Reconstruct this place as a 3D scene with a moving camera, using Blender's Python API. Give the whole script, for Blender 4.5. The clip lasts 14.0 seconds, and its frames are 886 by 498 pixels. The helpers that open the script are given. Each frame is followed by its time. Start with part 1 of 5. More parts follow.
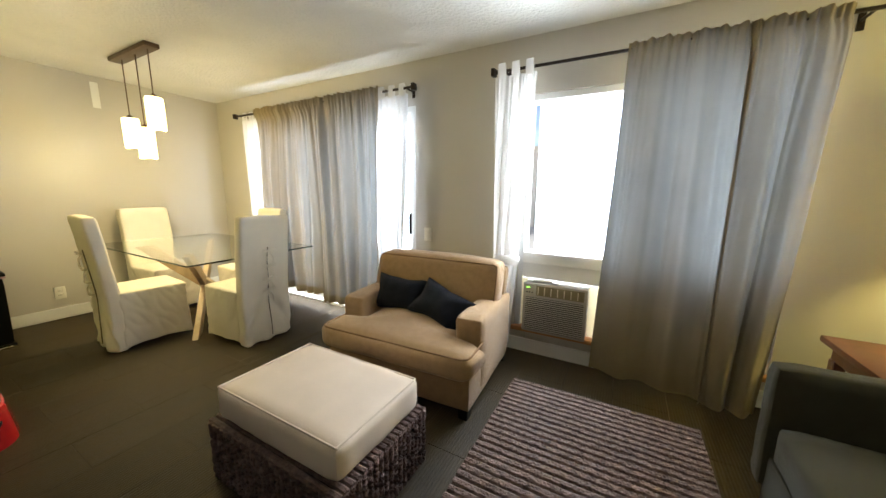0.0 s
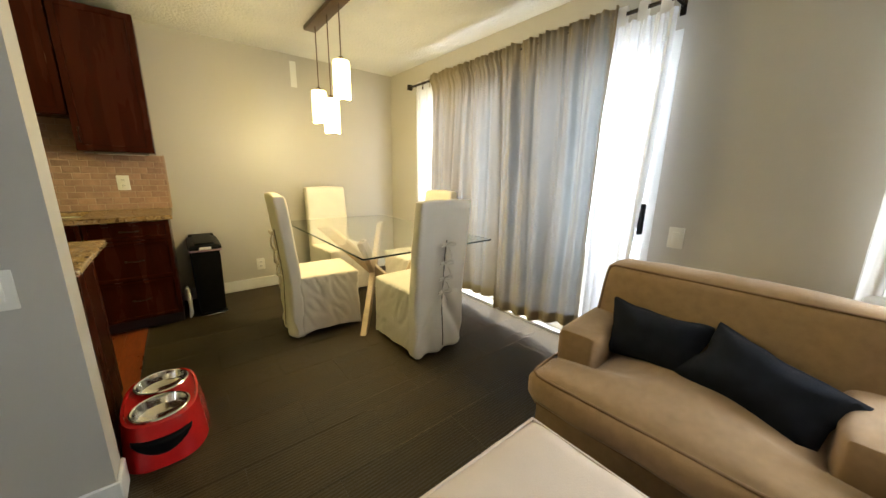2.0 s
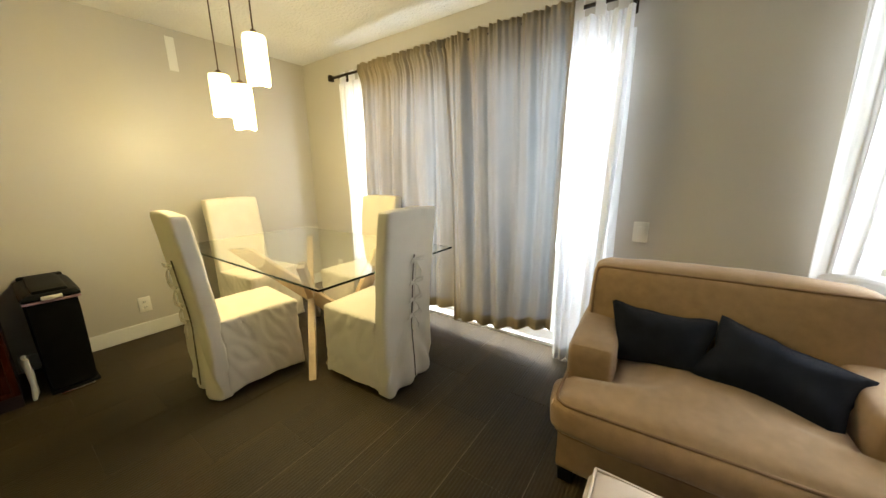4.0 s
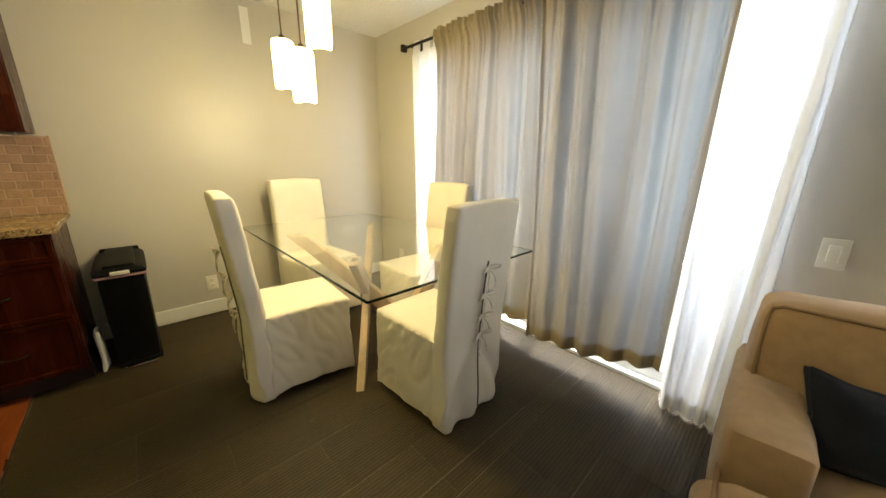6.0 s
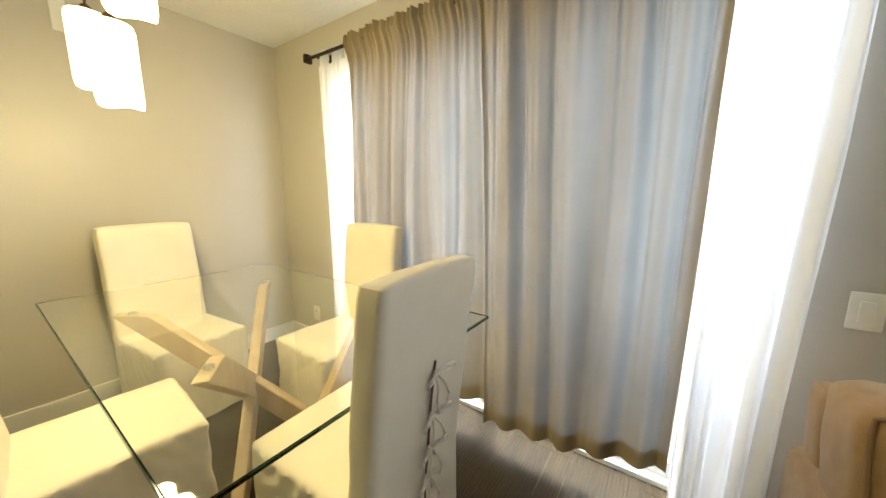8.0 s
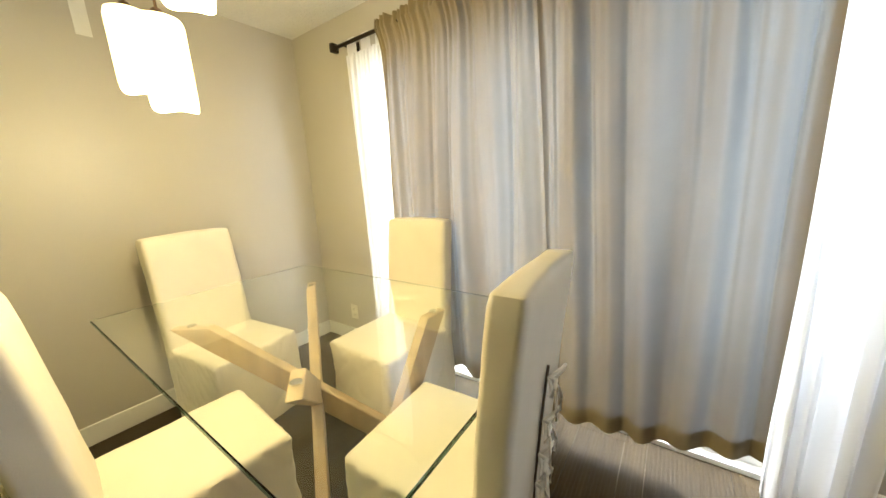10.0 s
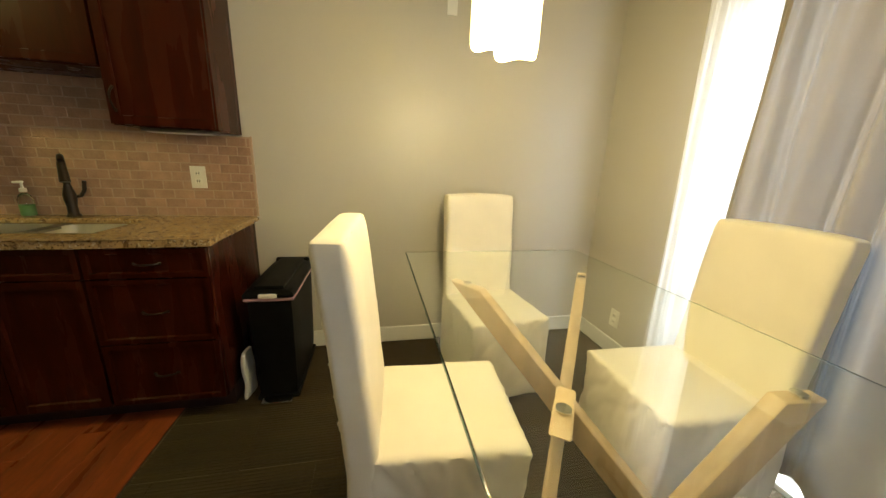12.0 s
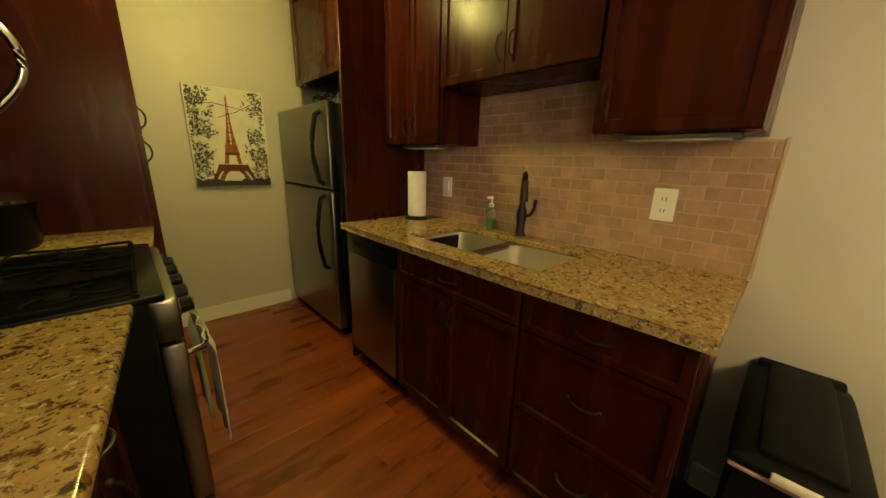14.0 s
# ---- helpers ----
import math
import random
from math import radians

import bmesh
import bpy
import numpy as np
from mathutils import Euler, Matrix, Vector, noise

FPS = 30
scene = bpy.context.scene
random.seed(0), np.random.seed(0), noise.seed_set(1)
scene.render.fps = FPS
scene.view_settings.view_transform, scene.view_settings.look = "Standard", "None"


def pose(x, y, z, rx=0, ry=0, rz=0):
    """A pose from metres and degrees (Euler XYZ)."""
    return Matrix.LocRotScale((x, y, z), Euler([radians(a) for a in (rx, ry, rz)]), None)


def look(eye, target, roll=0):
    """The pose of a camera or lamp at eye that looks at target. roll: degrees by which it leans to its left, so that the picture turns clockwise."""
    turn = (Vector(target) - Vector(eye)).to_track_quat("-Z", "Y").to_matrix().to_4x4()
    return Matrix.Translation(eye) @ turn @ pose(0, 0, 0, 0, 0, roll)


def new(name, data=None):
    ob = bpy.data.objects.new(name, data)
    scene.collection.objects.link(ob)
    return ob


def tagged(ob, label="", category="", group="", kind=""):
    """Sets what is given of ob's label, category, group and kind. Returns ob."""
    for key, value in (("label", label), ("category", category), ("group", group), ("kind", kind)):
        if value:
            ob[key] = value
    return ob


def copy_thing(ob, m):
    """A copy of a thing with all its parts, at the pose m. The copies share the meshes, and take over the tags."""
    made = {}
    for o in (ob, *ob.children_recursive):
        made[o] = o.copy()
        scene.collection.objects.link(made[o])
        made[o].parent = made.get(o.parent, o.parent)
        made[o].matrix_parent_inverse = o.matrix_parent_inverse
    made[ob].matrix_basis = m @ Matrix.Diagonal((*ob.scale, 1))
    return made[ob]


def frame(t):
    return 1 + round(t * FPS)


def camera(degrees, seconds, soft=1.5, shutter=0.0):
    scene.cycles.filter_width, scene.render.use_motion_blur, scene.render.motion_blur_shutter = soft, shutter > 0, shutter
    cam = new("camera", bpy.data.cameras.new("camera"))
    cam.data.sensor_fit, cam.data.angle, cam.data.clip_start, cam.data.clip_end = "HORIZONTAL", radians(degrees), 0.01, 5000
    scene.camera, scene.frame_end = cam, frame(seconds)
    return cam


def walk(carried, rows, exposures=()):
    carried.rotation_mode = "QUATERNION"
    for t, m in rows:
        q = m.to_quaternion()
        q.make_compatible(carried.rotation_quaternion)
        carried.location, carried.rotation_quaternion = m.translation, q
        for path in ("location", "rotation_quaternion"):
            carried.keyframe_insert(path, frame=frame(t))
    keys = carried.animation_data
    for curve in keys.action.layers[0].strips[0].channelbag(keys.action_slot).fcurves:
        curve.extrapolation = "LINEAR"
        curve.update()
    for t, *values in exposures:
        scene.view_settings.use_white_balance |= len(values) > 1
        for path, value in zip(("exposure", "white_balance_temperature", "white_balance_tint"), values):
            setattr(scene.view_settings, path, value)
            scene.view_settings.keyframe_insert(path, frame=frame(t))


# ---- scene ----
cam = camera(107.1, 14.0)
PATH = [
    (0, (-0.053, 0.335, 1.304), (-0.998, 2.064, 0.962), 0.7),
    (0.5, (-0.28, 0.493, 1.303), (-1.459, 2.086, 1.036), 2.7),
    (1, (-0.514, 0.572, 1.292), (-1.89, 1.975, 0.92), 2.1),
    (1.5, (-0.77, 0.575, 1.293), (-2.19, 1.919, 0.869), 1.0),
    (2, (-1.005, 0.647, 1.265), (-2.521, 1.871, 0.814), 1.1),
    (2.5, (-1.2, 0.714, 1.264), (-2.742, 1.928, 0.879), 1.5),
    (3, (-1.312, 0.655, 1.271), (-2.556, 2.173, 0.882), 0.7),
    (3.2, (-1.354, 0.62, 1.283), (-2.446, 2.233, 0.829), -0.1),
    (5.3, (-1.611, 0.732, 1.253), (-2.913, 2.185, 0.813), 1.1),
    (5.5, (-1.647, 0.77, 1.268), (-2.991, 2.169, 0.78), 1.9),
    (6, (-1.781, 0.902, 1.257), (-3.184, 2.23, 0.739), 0.8),
    (6.5, (-1.993, 0.964, 1.273), (-3.31, 2.411, 0.856), -0.6),
    (7, (-2.11, 1.05, 1.273), (-3.406, 2.484, 0.759), 0.1),
    (7.5, (-2.161, 1.267, 1.287), (-3.442, 2.768, 0.961), 1.8),
    (7.7, (-2.164, 1.342, 1.278), (-3.339, 2.927, 0.951), 2.3),
    (9.8, (-2.376, 1.259, 1.314), (-3.423, 2.922, 0.94), -4.0),
    (10, (-2.424, 1.256, 1.302), (-3.562, 2.849, 0.896), -3.2),
    (10.5, (-2.533, 1.22, 1.317), (-3.998, 2.511, 0.884), -0.4),
    (11, (-2.6, 1.301, 1.303), (-4.165, 2.452, 0.828), 0.6),
    (11.5, (-2.655, 1.355, 1.275), (-4.407, 2.159, 0.742), 0.8),
    (12, (-2.751, 1.292, 1.262), (-4.645, 1.695, 0.763), 2.4),
    (12.5, (-2.939, 1.094, 1.306), (-4.891, 0.991, 0.881), 1.6),
    (13, (-3.084, 0.878, 1.294), (-4.894, 0.168, 0.824), 2.5),
    (13.5, (-3.246, 0.735, 1.291), (-4.858, -0.356, 0.832), 4.3),
    (14, (-3.42, 0.631, 1.276), (-4.757, -0.762, 0.756), 1.6),
]
walk(cam, [(t, look(eye, target, roll)) for t, eye, target, roll in PATH],
     exposures=[(0.0, -0.04, 6050, 10), (2.5, -0.1, 6150, 10), (6.0, -0.12, 6150, 10), (10.0, -0.16, 6150, 10), (11.0, -0.22, 6200, 10), (11.5, -0.4, 6150, 10), (12.3, -0.47, 6100, 10), (13.2, -0.46, 7250, 10), (14.0, -0.38, 7500, 10)])

# ---- light ----
world = bpy.data.worlds.new("world")
scene.world = world
world.use_nodes = True
wn = world.node_tree.nodes
sky = wn.new("ShaderNodeTexSky")
sky.sky_type, sky.sun_disc = "NISHITA", False
sky.sun_elevation, sky.sun_rotation = radians(60), radians(-24)
world.node_tree.links.new(sky.outputs[0], wn["Background"].inputs[0])
wn["Background"].inputs[1].default_value = 0.12


def lamp(name, kind, m, energy, color, **kw):
    data = bpy.data.lights.new(name, kind)
    data.energy, data.color = energy, color
    for k, v in kw.items():
        if k == "angle":
            data.angle = v
        elif k == "size":
            data.shape, data.size, data.size_y = "RECTANGLE", v[0], v[1]
        elif k == "soft":
            data.shadow_soft_size = v
    ob = new(name, data)
    ob.matrix_world = m
    return ob


lamp("sun", "SUN", look((0, 0, 0), (0.2, -0.45, -0.85)), 5.0, (1.0, 0.94, 0.85), angle=radians(0.6))
# daylight standing in the two openings
lamp("door_daylight", "AREA", look((-2.98, 3.35, 1.5), (-2.98, 0, 1.5)), 235, (0.86, 0.94, 1.0), size=(2.5, 1.7))
lamp("window_daylight", "AREA", look((0.1, 3.35, 1.45), (0.1, 0, 1.3)), 142, (0.90, 0.96, 1.0), size=(1.7, 1.5))

# ---- materials ----
WARM = (1.0, 0.785, 0.36)


def mat(name, col, rough=0.55, metal=0.0, var=0.15, scale=6.0, bump=0.15, bscale=120.0, stretch=(1, 1, 1), rand=0.0, spec=0.5, sheen=0.0, coat=0.0, stain=0.0):
    m = bpy.data.materials.new(name)
    m.use_nodes = True
    nt = m.node_tree
    n, l = nt.nodes, nt.links
    p = n["Principled BSDF"]
    p.inputs["Roughness"].default_value, p.inputs["Metallic"].default_value = rough, metal
    p.inputs["Specular IOR Level"].default_value = spec
    p.inputs["Sheen Weight"].default_value, p.inputs["Coat Weight"].default_value = sheen, coat
    p.inputs["Coat Roughness"].default_value = 0.15
    tc, mp = n.new("ShaderNodeTexCoord"), n.new("ShaderNodeMapping")
    mp.inputs["Scale"].default_value = stretch
    l.new(tc.outputs["Object"], mp.inputs[0])
    info = n.new("ShaderNodeObjectInfo")
    shift = n.new("ShaderNodeVectorMath")
    shift.operation = "MULTIPLY_ADD"
    comb = n.new("ShaderNodeCombineXYZ")
    for i in range(3):
        l.new(info.outputs["Random"], comb.inputs[i])
    shift.inputs[1].default_value = (17.0, 31.0, 11.0) if rand else (0, 0, 0)
    l.new(comb.outputs[0], shift.inputs[0])
    l.new(mp.outputs[0], shift.inputs[2])
    big, fine = n.new("ShaderNodeTexNoise"), n.new("ShaderNodeTexNoise")
    big.inputs["Scale"].default_value, big.inputs["Detail"].default_value = scale, 5
    fine.inputs["Scale"].default_value, fine.inputs["Detail"].default_value = bscale, 3
    for t in (big, fine):
        l.new(shift.outputs[0], t.inputs["Vector"])
    mixn = n.new("ShaderNodeMath")
    mixn.operation = "MULTIPLY_ADD"
    mixn.inputs[1].default_value = 0.35
    l.new(fine.outputs["Fac"], mixn.inputs[0])
    l.new(big.outputs["Fac"], mixn.inputs[2])
    ramp = n.new("ShaderNodeValToRGB")
    e = ramp.color_ramp.elements
    e[0].position, e[1].position = 0.38, 0.98
    e[0].color = (*[c * (1 - var) for c in col], 1)
    e[1].color = (*[min(1, c * (1 + var)) for c in col], 1)
    l.new(mixn.outputs[0], ramp.inputs[0])
    out = ramp.outputs[0]
    if rand:
        hsv = n.new("ShaderNodeHueSaturation")
        mr = n.new("ShaderNodeMapRange")
        mr.inputs[3].default_value, mr.inputs[4].default_value = 1 - rand, 1 + rand
        l.new(info.outputs["Random"], mr.inputs[0])
        l.new(mr.outputs[0], hsv.inputs["Value"])
        l.new(out, hsv.inputs["Color"])
        out = hsv.outputs[0]
    l.new(out, p.inputs["Base Color"])
    if stain:
        mr2 = n.new("ShaderNodeMapRange")
        mr2.inputs[3].default_value, mr2.inputs[4].default_value = max(0.02, rough - stain), min(1, rough + stain)
        l.new(big.outputs["Fac"], mr2.inputs[0])
        l.new(mr2.outputs[0], p.inputs["Roughness"])
    if bump:
        b = n.new("ShaderNodeBump")
        b.inputs["Strength"].default_value, b.inputs["Distance"].default_value = bump, 0.01
        l.new(fine.outputs["Fac"], b.inputs["Height"])
        l.new(b.outputs[0], p.inputs["Normal"])
    return m


def cloth(name, col, through_amount, clear=0.0, weave=500.0, var=0.08, lit=None, uneven=0.0):
    """Thin fabric that lets light through."""
    m = mat(name, col, 0.9, 0, var, 3.0, 0.25, weave, spec=0.2, sheen=0.2)
    n, l = m.node_tree.nodes, m.node_tree.links
    p, out = n["Principled BSDF"], n["Material Output"]
    tr = n.new("ShaderNodeBsdfTranslucent")
    tr.inputs[0].default_value = (*(lit or col), 1)
    mx = n.new("ShaderNodeMixShader")
    mx.inputs[0].default_value = through_amount
    l.new(p.outputs[0], mx.inputs[1])
    l.new(tr.outputs[0], mx.inputs[2])
    last = mx
    if uneven:
        # daylight bands of the folds put into the translucency, running down the cloth
        tc, mp, no, mr = n.new("ShaderNodeTexCoord"), n.new("ShaderNodeMapping"), n.new("ShaderNodeTexNoise"), n.new("ShaderNodeMapRange")
        mp.inputs["Scale"].default_value = (1, 1, 0.05)
        no.inputs["Scale"].default_value, no.inputs["Detail"].default_value = 5.0, 1
        l.new(tc.outputs["Object"], mp.inputs[0])
        l.new(mp.outputs[0], no.inputs["Vector"])
        l.new(no.outputs["Fac"], mr.inputs[0])
        mr.inputs[1].default_value, mr.inputs[2].default_value = 0.35, 0.65
        mr.inputs[3].default_value, mr.inputs[4].default_value = through_amount * (1 - uneven), through_amount * (1 + uneven)
        l.new(mr.outputs[0], mx.inputs[0])
    if clear:
        tp = n.new("ShaderNodeBsdfTransparent")
        m2 = n.new("ShaderNodeMixShader")
        m2.inputs[0].default_value = clear
        l.new(mx.outputs[0], m2.inputs[1])
        l.new(tp.outputs[0], m2.inputs[2])
        last = m2
    l.new(last.outputs[0], out.inputs[0])
    return m


def glow(name, col, strength):
    m = bpy.data.materials.new(name)
    m.use_nodes = True
    p = m.node_tree.nodes["Principled BSDF"]
    p.inputs["Base Color"].default_value = (0.9, 0.85, 0.7, 1)
    p.inputs["Roughness"].default_value = 0.3
    p.inputs["Emission Color"].default_value = (*col, 1)
    p.inputs["Emission Strength"].default_value = strength
    return m


def glass(name, tint=(0.95, 1.0, 0.97), rough=0.0):
    m = bpy.data.materials.new(name)
    m.use_nodes = True
    p = m.node_tree.nodes["Principled BSDF"]
    p.inputs["Base Color"].default_value = (*tint, 1)
    p.inputs["Roughness"].default_value = rough
    p.inputs["Transmission Weight"].default_value = 1.0
    p.inputs["IOR"].default_value = 1.45
    return m


def granite():
    m = mat("granite", (0.36, 0.235, 0.10), 0.20, 0, 0.25, 30, 0.0, 160, spec=0.5)
    n, l = m.node_tree.nodes, m.node_tree.links
    p = n["Principled BSDF"]
    tc = n.new("ShaderNodeTexCoord")
    col = p.inputs["Base Color"].links[0].from_socket
    for scale, size, dark, amount in ((36, 0.40, (0.085, 0.04, 0.016), 0.85), (95, 0.42, (0.04, 0.022, 0.011), 0.85), (60, 0.39, (0.60, 0.50, 0.33), 0.7), (16, 0.30, (0.02, 0.012, 0.008), 0.9)):
        no = n.new("ShaderNodeTexNoise")
        no.inputs["Scale"].default_value, no.inputs["Detail"].default_value, no.inputs["Roughness"].default_value = scale, 3, 0.6
        no.inputs["Distortion"].default_value = 0.4
        l.new(tc.outputs["Object"], no.inputs["Vector"])
        r = n.new("ShaderNodeValToRGB")
        r.color_ramp.elements[0].position, r.color_ramp.elements[1].position = size - 0.04, size + 0.02
        r.color_ramp.elements[0].color, r.color_ramp.elements[1].color = (amount,) * 3 + (1,), (0, 0, 0, 1)
        l.new(no.outputs["Fac"], r.inputs[0])
        mx = n.new("ShaderNodeMix")
        mx.data_type = "RGBA"
        l.new(r.outputs[0], mx.inputs[0])
        l.new(col, mx.inputs[6])
        mx.inputs[7].default_value = (*dark, 1)
        col = mx.outputs[2]
    l.new(col, p.inputs["Base Color"])
    return m


M = {
    "wall": mat("wall_paint", (0.52, 0.485, 0.42), 0.42, 0, 0.03, 1.2, 0.06, 220),
    "ceiling": mat("ceiling_texture", (0.74, 0.72, 0.66), 0.85, 0, 0.06, 3, 1.0, 42),
    "white": mat("white_trim", (0.78, 0.77, 0.72), 0.4, 0, 0.04, 4, 0.04, 90),
    "white_metal": mat("white_aluminium", (0.8, 0.8, 0.78), 0.35, 0, 0.03, 4, 0.02, 90),
    "tile": mat("floor_tile", (0.043, 0.0290, 0.0118), 0.52, 0, 0.28, 4, 0.4, 60, (7, 0.5, 1), rand=0.12, spec=0.22, stain=0.1),
    "grout": mat("grout", (0.085, 0.066, 0.042), 0.9, 0, 0.8, 1.1, 0.3, 200),
    "plank": mat("plank", (0.205, 0.046, 0.011), 0.30, 0, 0.65, 1.5, 0.02, 14, (1.0, 5, 1), rand=0.07, stain=0.14),
    "cherry": mat("cherry_wood", (0.035, 0.0056, 0.0017), 0.27, 0, 0.38, 3, 0.0, 30, (4, 4, 0.5), spec=0.15, coat=0.0, stain=0.06),
    "cherry_dark": mat("toe_kick", (0.02, 0.008, 0.006), 0.5, 0, 0.3, 5, 0.05, 60),
    "granite": granite(),
    "brick": mat("splash_tile", (0.37, 0.222, 0.142), 0.42, 0, 0.22, 14, 0.3, 90, rand=0.13),
    "splash_grout": mat("splash_grout", (0.44, 0.32, 0.225), 0.9, 0, 0.1, 20, 0.2, 300),
    "slip": mat("slipcover_cotton", (0.78, 0.715, 0.595), 0.9, 0, 0.06, 5, 0.08, 420, spec=0.2, sheen=0.15),
    "seam": mat("slipcover_seam", (0.6, 0.55, 0.42), 0.9, 0, 0.1, 9, 0.2, 420, spec=0.2),
    "slit_shade": mat("slit_shadow", (0.16, 0.13, 0.09), 0.9, 0, 0.2, 9, 0.2, 420, spec=0.1),
    "taupe": mat("armchair_fabric", (0.38, 0.24, 0.115), 0.85, 0, 0.14, 26, 0.35, 480, spec=0.2, sheen=0.3),
    "piping": mat("armchair_piping", (0.27, 0.165, 0.085), 0.85, 0, 0.15, 20, 0.3, 480, spec=0.2),
    "navy": mat("navy_cushion", (0.015, 0.017, 0.025), 0.95, 0, 0.3, 12, 0.4, 500, spec=0.1, sheen=0.05),
    "cream": mat("cream_leather", (0.70, 0.58, 0.46), 0.5, 0, 0.07, 5, 0.15, 260, spec=0.35),
    "wicker": mat("woven_rope", (0.17, 0.105, 0.085), 0.6, 0, 0.6, 45, 0.9, 130, rand=0.1),
    "olive": mat("olive_fabric", (0.036, 0.032, 0.013), 0.85, 0, 0.15, 14, 0.3, 480, sheen=0.2),
    "linen": mat("linen", (0.45, 0.42, 0.36), 0.9, 0, 0.1, 10, 0.3, 480),
    "oak": mat("light_oak", (0.46, 0.34, 0.20), 0.45, 0, 0.22, 4, 0.08, 70, (5, 5, 0.6)),
    "table_wood": mat("reddish_wood", (0.085, 0.028, 0.011), 0.35, 0, 0.3, 5, 0.06, 60, (1, 7, 7)),
    "bronze": mat("dark_bronze", (0.035, 0.026, 0.02), 0.4, 0.8, 0.3, 20, 0.1, 90),
    "canopy": mat("brown_metal", (0.12, 0.075, 0.045), 0.35, 0.6, 0.15, 20, 0.03, 90),
    "steel": mat("brushed_steel", (0.24, 0.225, 0.20), 0.28, 1.0, 0.1, 4, 0.05, 90, (1, 1, 14)),
    "sink_steel": mat("sink_steel", (0.74, 0.70, 0.62), 0.5, 1.0, 0.06, 8, 0.03, 90, (1, 9, 1)),
    "chrome": mat("chrome", (0.75, 0.74, 0.72), 0.12, 1.0, 0.05, 6, 0.0, 60),
    "black": mat("black_plastic", (0.005, 0.005, 0.005), 0.5, 0, 0.3, 20, 0.06, 220, spec=0.12),
    "black_gloss": mat("black_enamel", (0.004, 0.004, 0.004), 0.28, 0, 0.2, 12, 0.0, 100, spec=0.12),
    "iron": mat("cast_iron", (0.004, 0.004, 0.004), 0.6, 0.0, 0.3, 30, 0.4, 200, spec=0.08),
    "red": mat("red_plastic", (0.50, 0.012, 0.012), 0.22, 0, 0.12, 6, 0.02, 60, coat=0.3),
    "pink": mat("bin_liner", (0.5, 0.3, 0.33), 0.5, 0, 0.15, 20, 0.2, 90),
    "paper": mat("paper", (0.82, 0.79, 0.70), 0.9, 0, 0.04, 20, 0.3, 160),
    "plate": mat("wall_plate", (0.80, 0.77, 0.68), 0.35, 0, 0.03, 6, 0.0, 60),
    "dark_slot": mat("dark_slot", (0.03, 0.03, 0.03), 0.6, 0, 0.1, 6, 0.0, 60),
    "ac_body": mat("ac_plastic", (0.46, 0.43, 0.38), 0.45, 0, 0.06, 8, 0.05, 150),
    "ac_dark": mat("ac_recess", (0.03, 0.027, 0.025), 0.6, 0, 0.1, 8, 0.0, 90),
    "ac_outlet": mat("ac_outlet", (0.26, 0.22, 0.12), 0.35, 0, 0.3, 14, 0.05, 90),
    "led": glow("green_led", (0.25, 1.0, 0.05), 6.0),
    "sill_wood": mat("sill_wood", (0.45, 0.22, 0.09), 0.5, 0, 0.2, 8, 0.1, 80, (1, 6, 6)),
    # warm lamp light and blue daylight put into face and see-through colours
    "curtain": cloth("taupe_curtain", (0.30, 0.235, 0.13), 0.086, 0.0, 380.0, 0.14, (0.205, 0.220, 0.230), 0.40),
    "sheer_thin": cloth("thin_white_sheer", (0.88, 0.86, 0.84), 0.40, 0.10, 700.0, 0.02),
    "sheer": cloth("white_sheer", (0.84, 0.83, 0.83), 0.17, 0.008, 700.0, 0.02),
    "pleat": cloth("pleated_plastic", (0.80, 0.76, 0.62), 0.45, 0.0, 300.0, 0.05, (0.85, 0.78, 0.55)),
    "shade": glow("lit_glass_shade", (1.0, 0.80, 0.36), 5.0),
    "glass": glass("clear_glass", (0.96, 1.0, 0.98)),
    "glass_edge": glass("green_glass", (0.35, 0.62, 0.5), 0.05),
    "pane": glass("window_pane", (1, 1, 1)),
    "soap": mat("soap_green", (0.25, 0.5, 0.2), 0.2, 0, 0.1, 20, 0.0, 60),
    "concrete": mat("patio_concrete", (0.5, 0.48, 0.44), 0.9, 0, 0.15, 3, 0.3, 60),
    "stucco": mat("stucco", (0.75, 0.66, 0.52), 0.9, 0, 0.06, 3, 0.5, 60),
    "canvas_sky": mat("canvas_print", (0.70, 0.66, 0.56), 0.8, 0, 0.12, 9, 0.1, 300),
    "print_grey": mat("print_grey", (0.16, 0.14, 0.11), 0.8, 0, 0.3, 30, 0.1, 300),
    "print_dark": mat("print_dark", (0.035, 0.03, 0.024), 0.8, 0, 0.3, 30, 0.1, 300),
    "print_umber": mat("print_umber", (0.11, 0.036, 0.016), 0.8, 0, 0.4, 60, 0.1, 300),
    "print_rust": mat("print_rust", (0.30, 0.095, 0.032), 0.8, 0, 0.35, 40, 0.1, 300),
}


def ribbed(m, period, strength):
    """Fine ribs pressed along the length of a tile."""
    n, l = m.node_tree.nodes, m.node_tree.links
    p = n["Principled BSDF"]
    tc, w, b = n.new("ShaderNodeTexCoord"), n.new("ShaderNodeTexWave"), n.new("ShaderNodeBump")
    w.bands_direction = "X"
    w.inputs["Scale"].default_value = 2 * math.pi / 20 / period
    w.inputs["Distortion"].default_value = 0.3
    l.new(tc.outputs["Object"], w.inputs["Vector"])
    b.inputs["Strength"].default_value, b.inputs["Distance"].default_value = strength, 0.004
    l.new(w.outputs["Fac"], b.inputs["Height"])
    l.new(p.inputs["Normal"].links[0].from_socket, b.inputs["Normal"])
    l.new(b.outputs[0], p.inputs["Normal"])


ribbed(M["tile"], 0.016, 0.4)
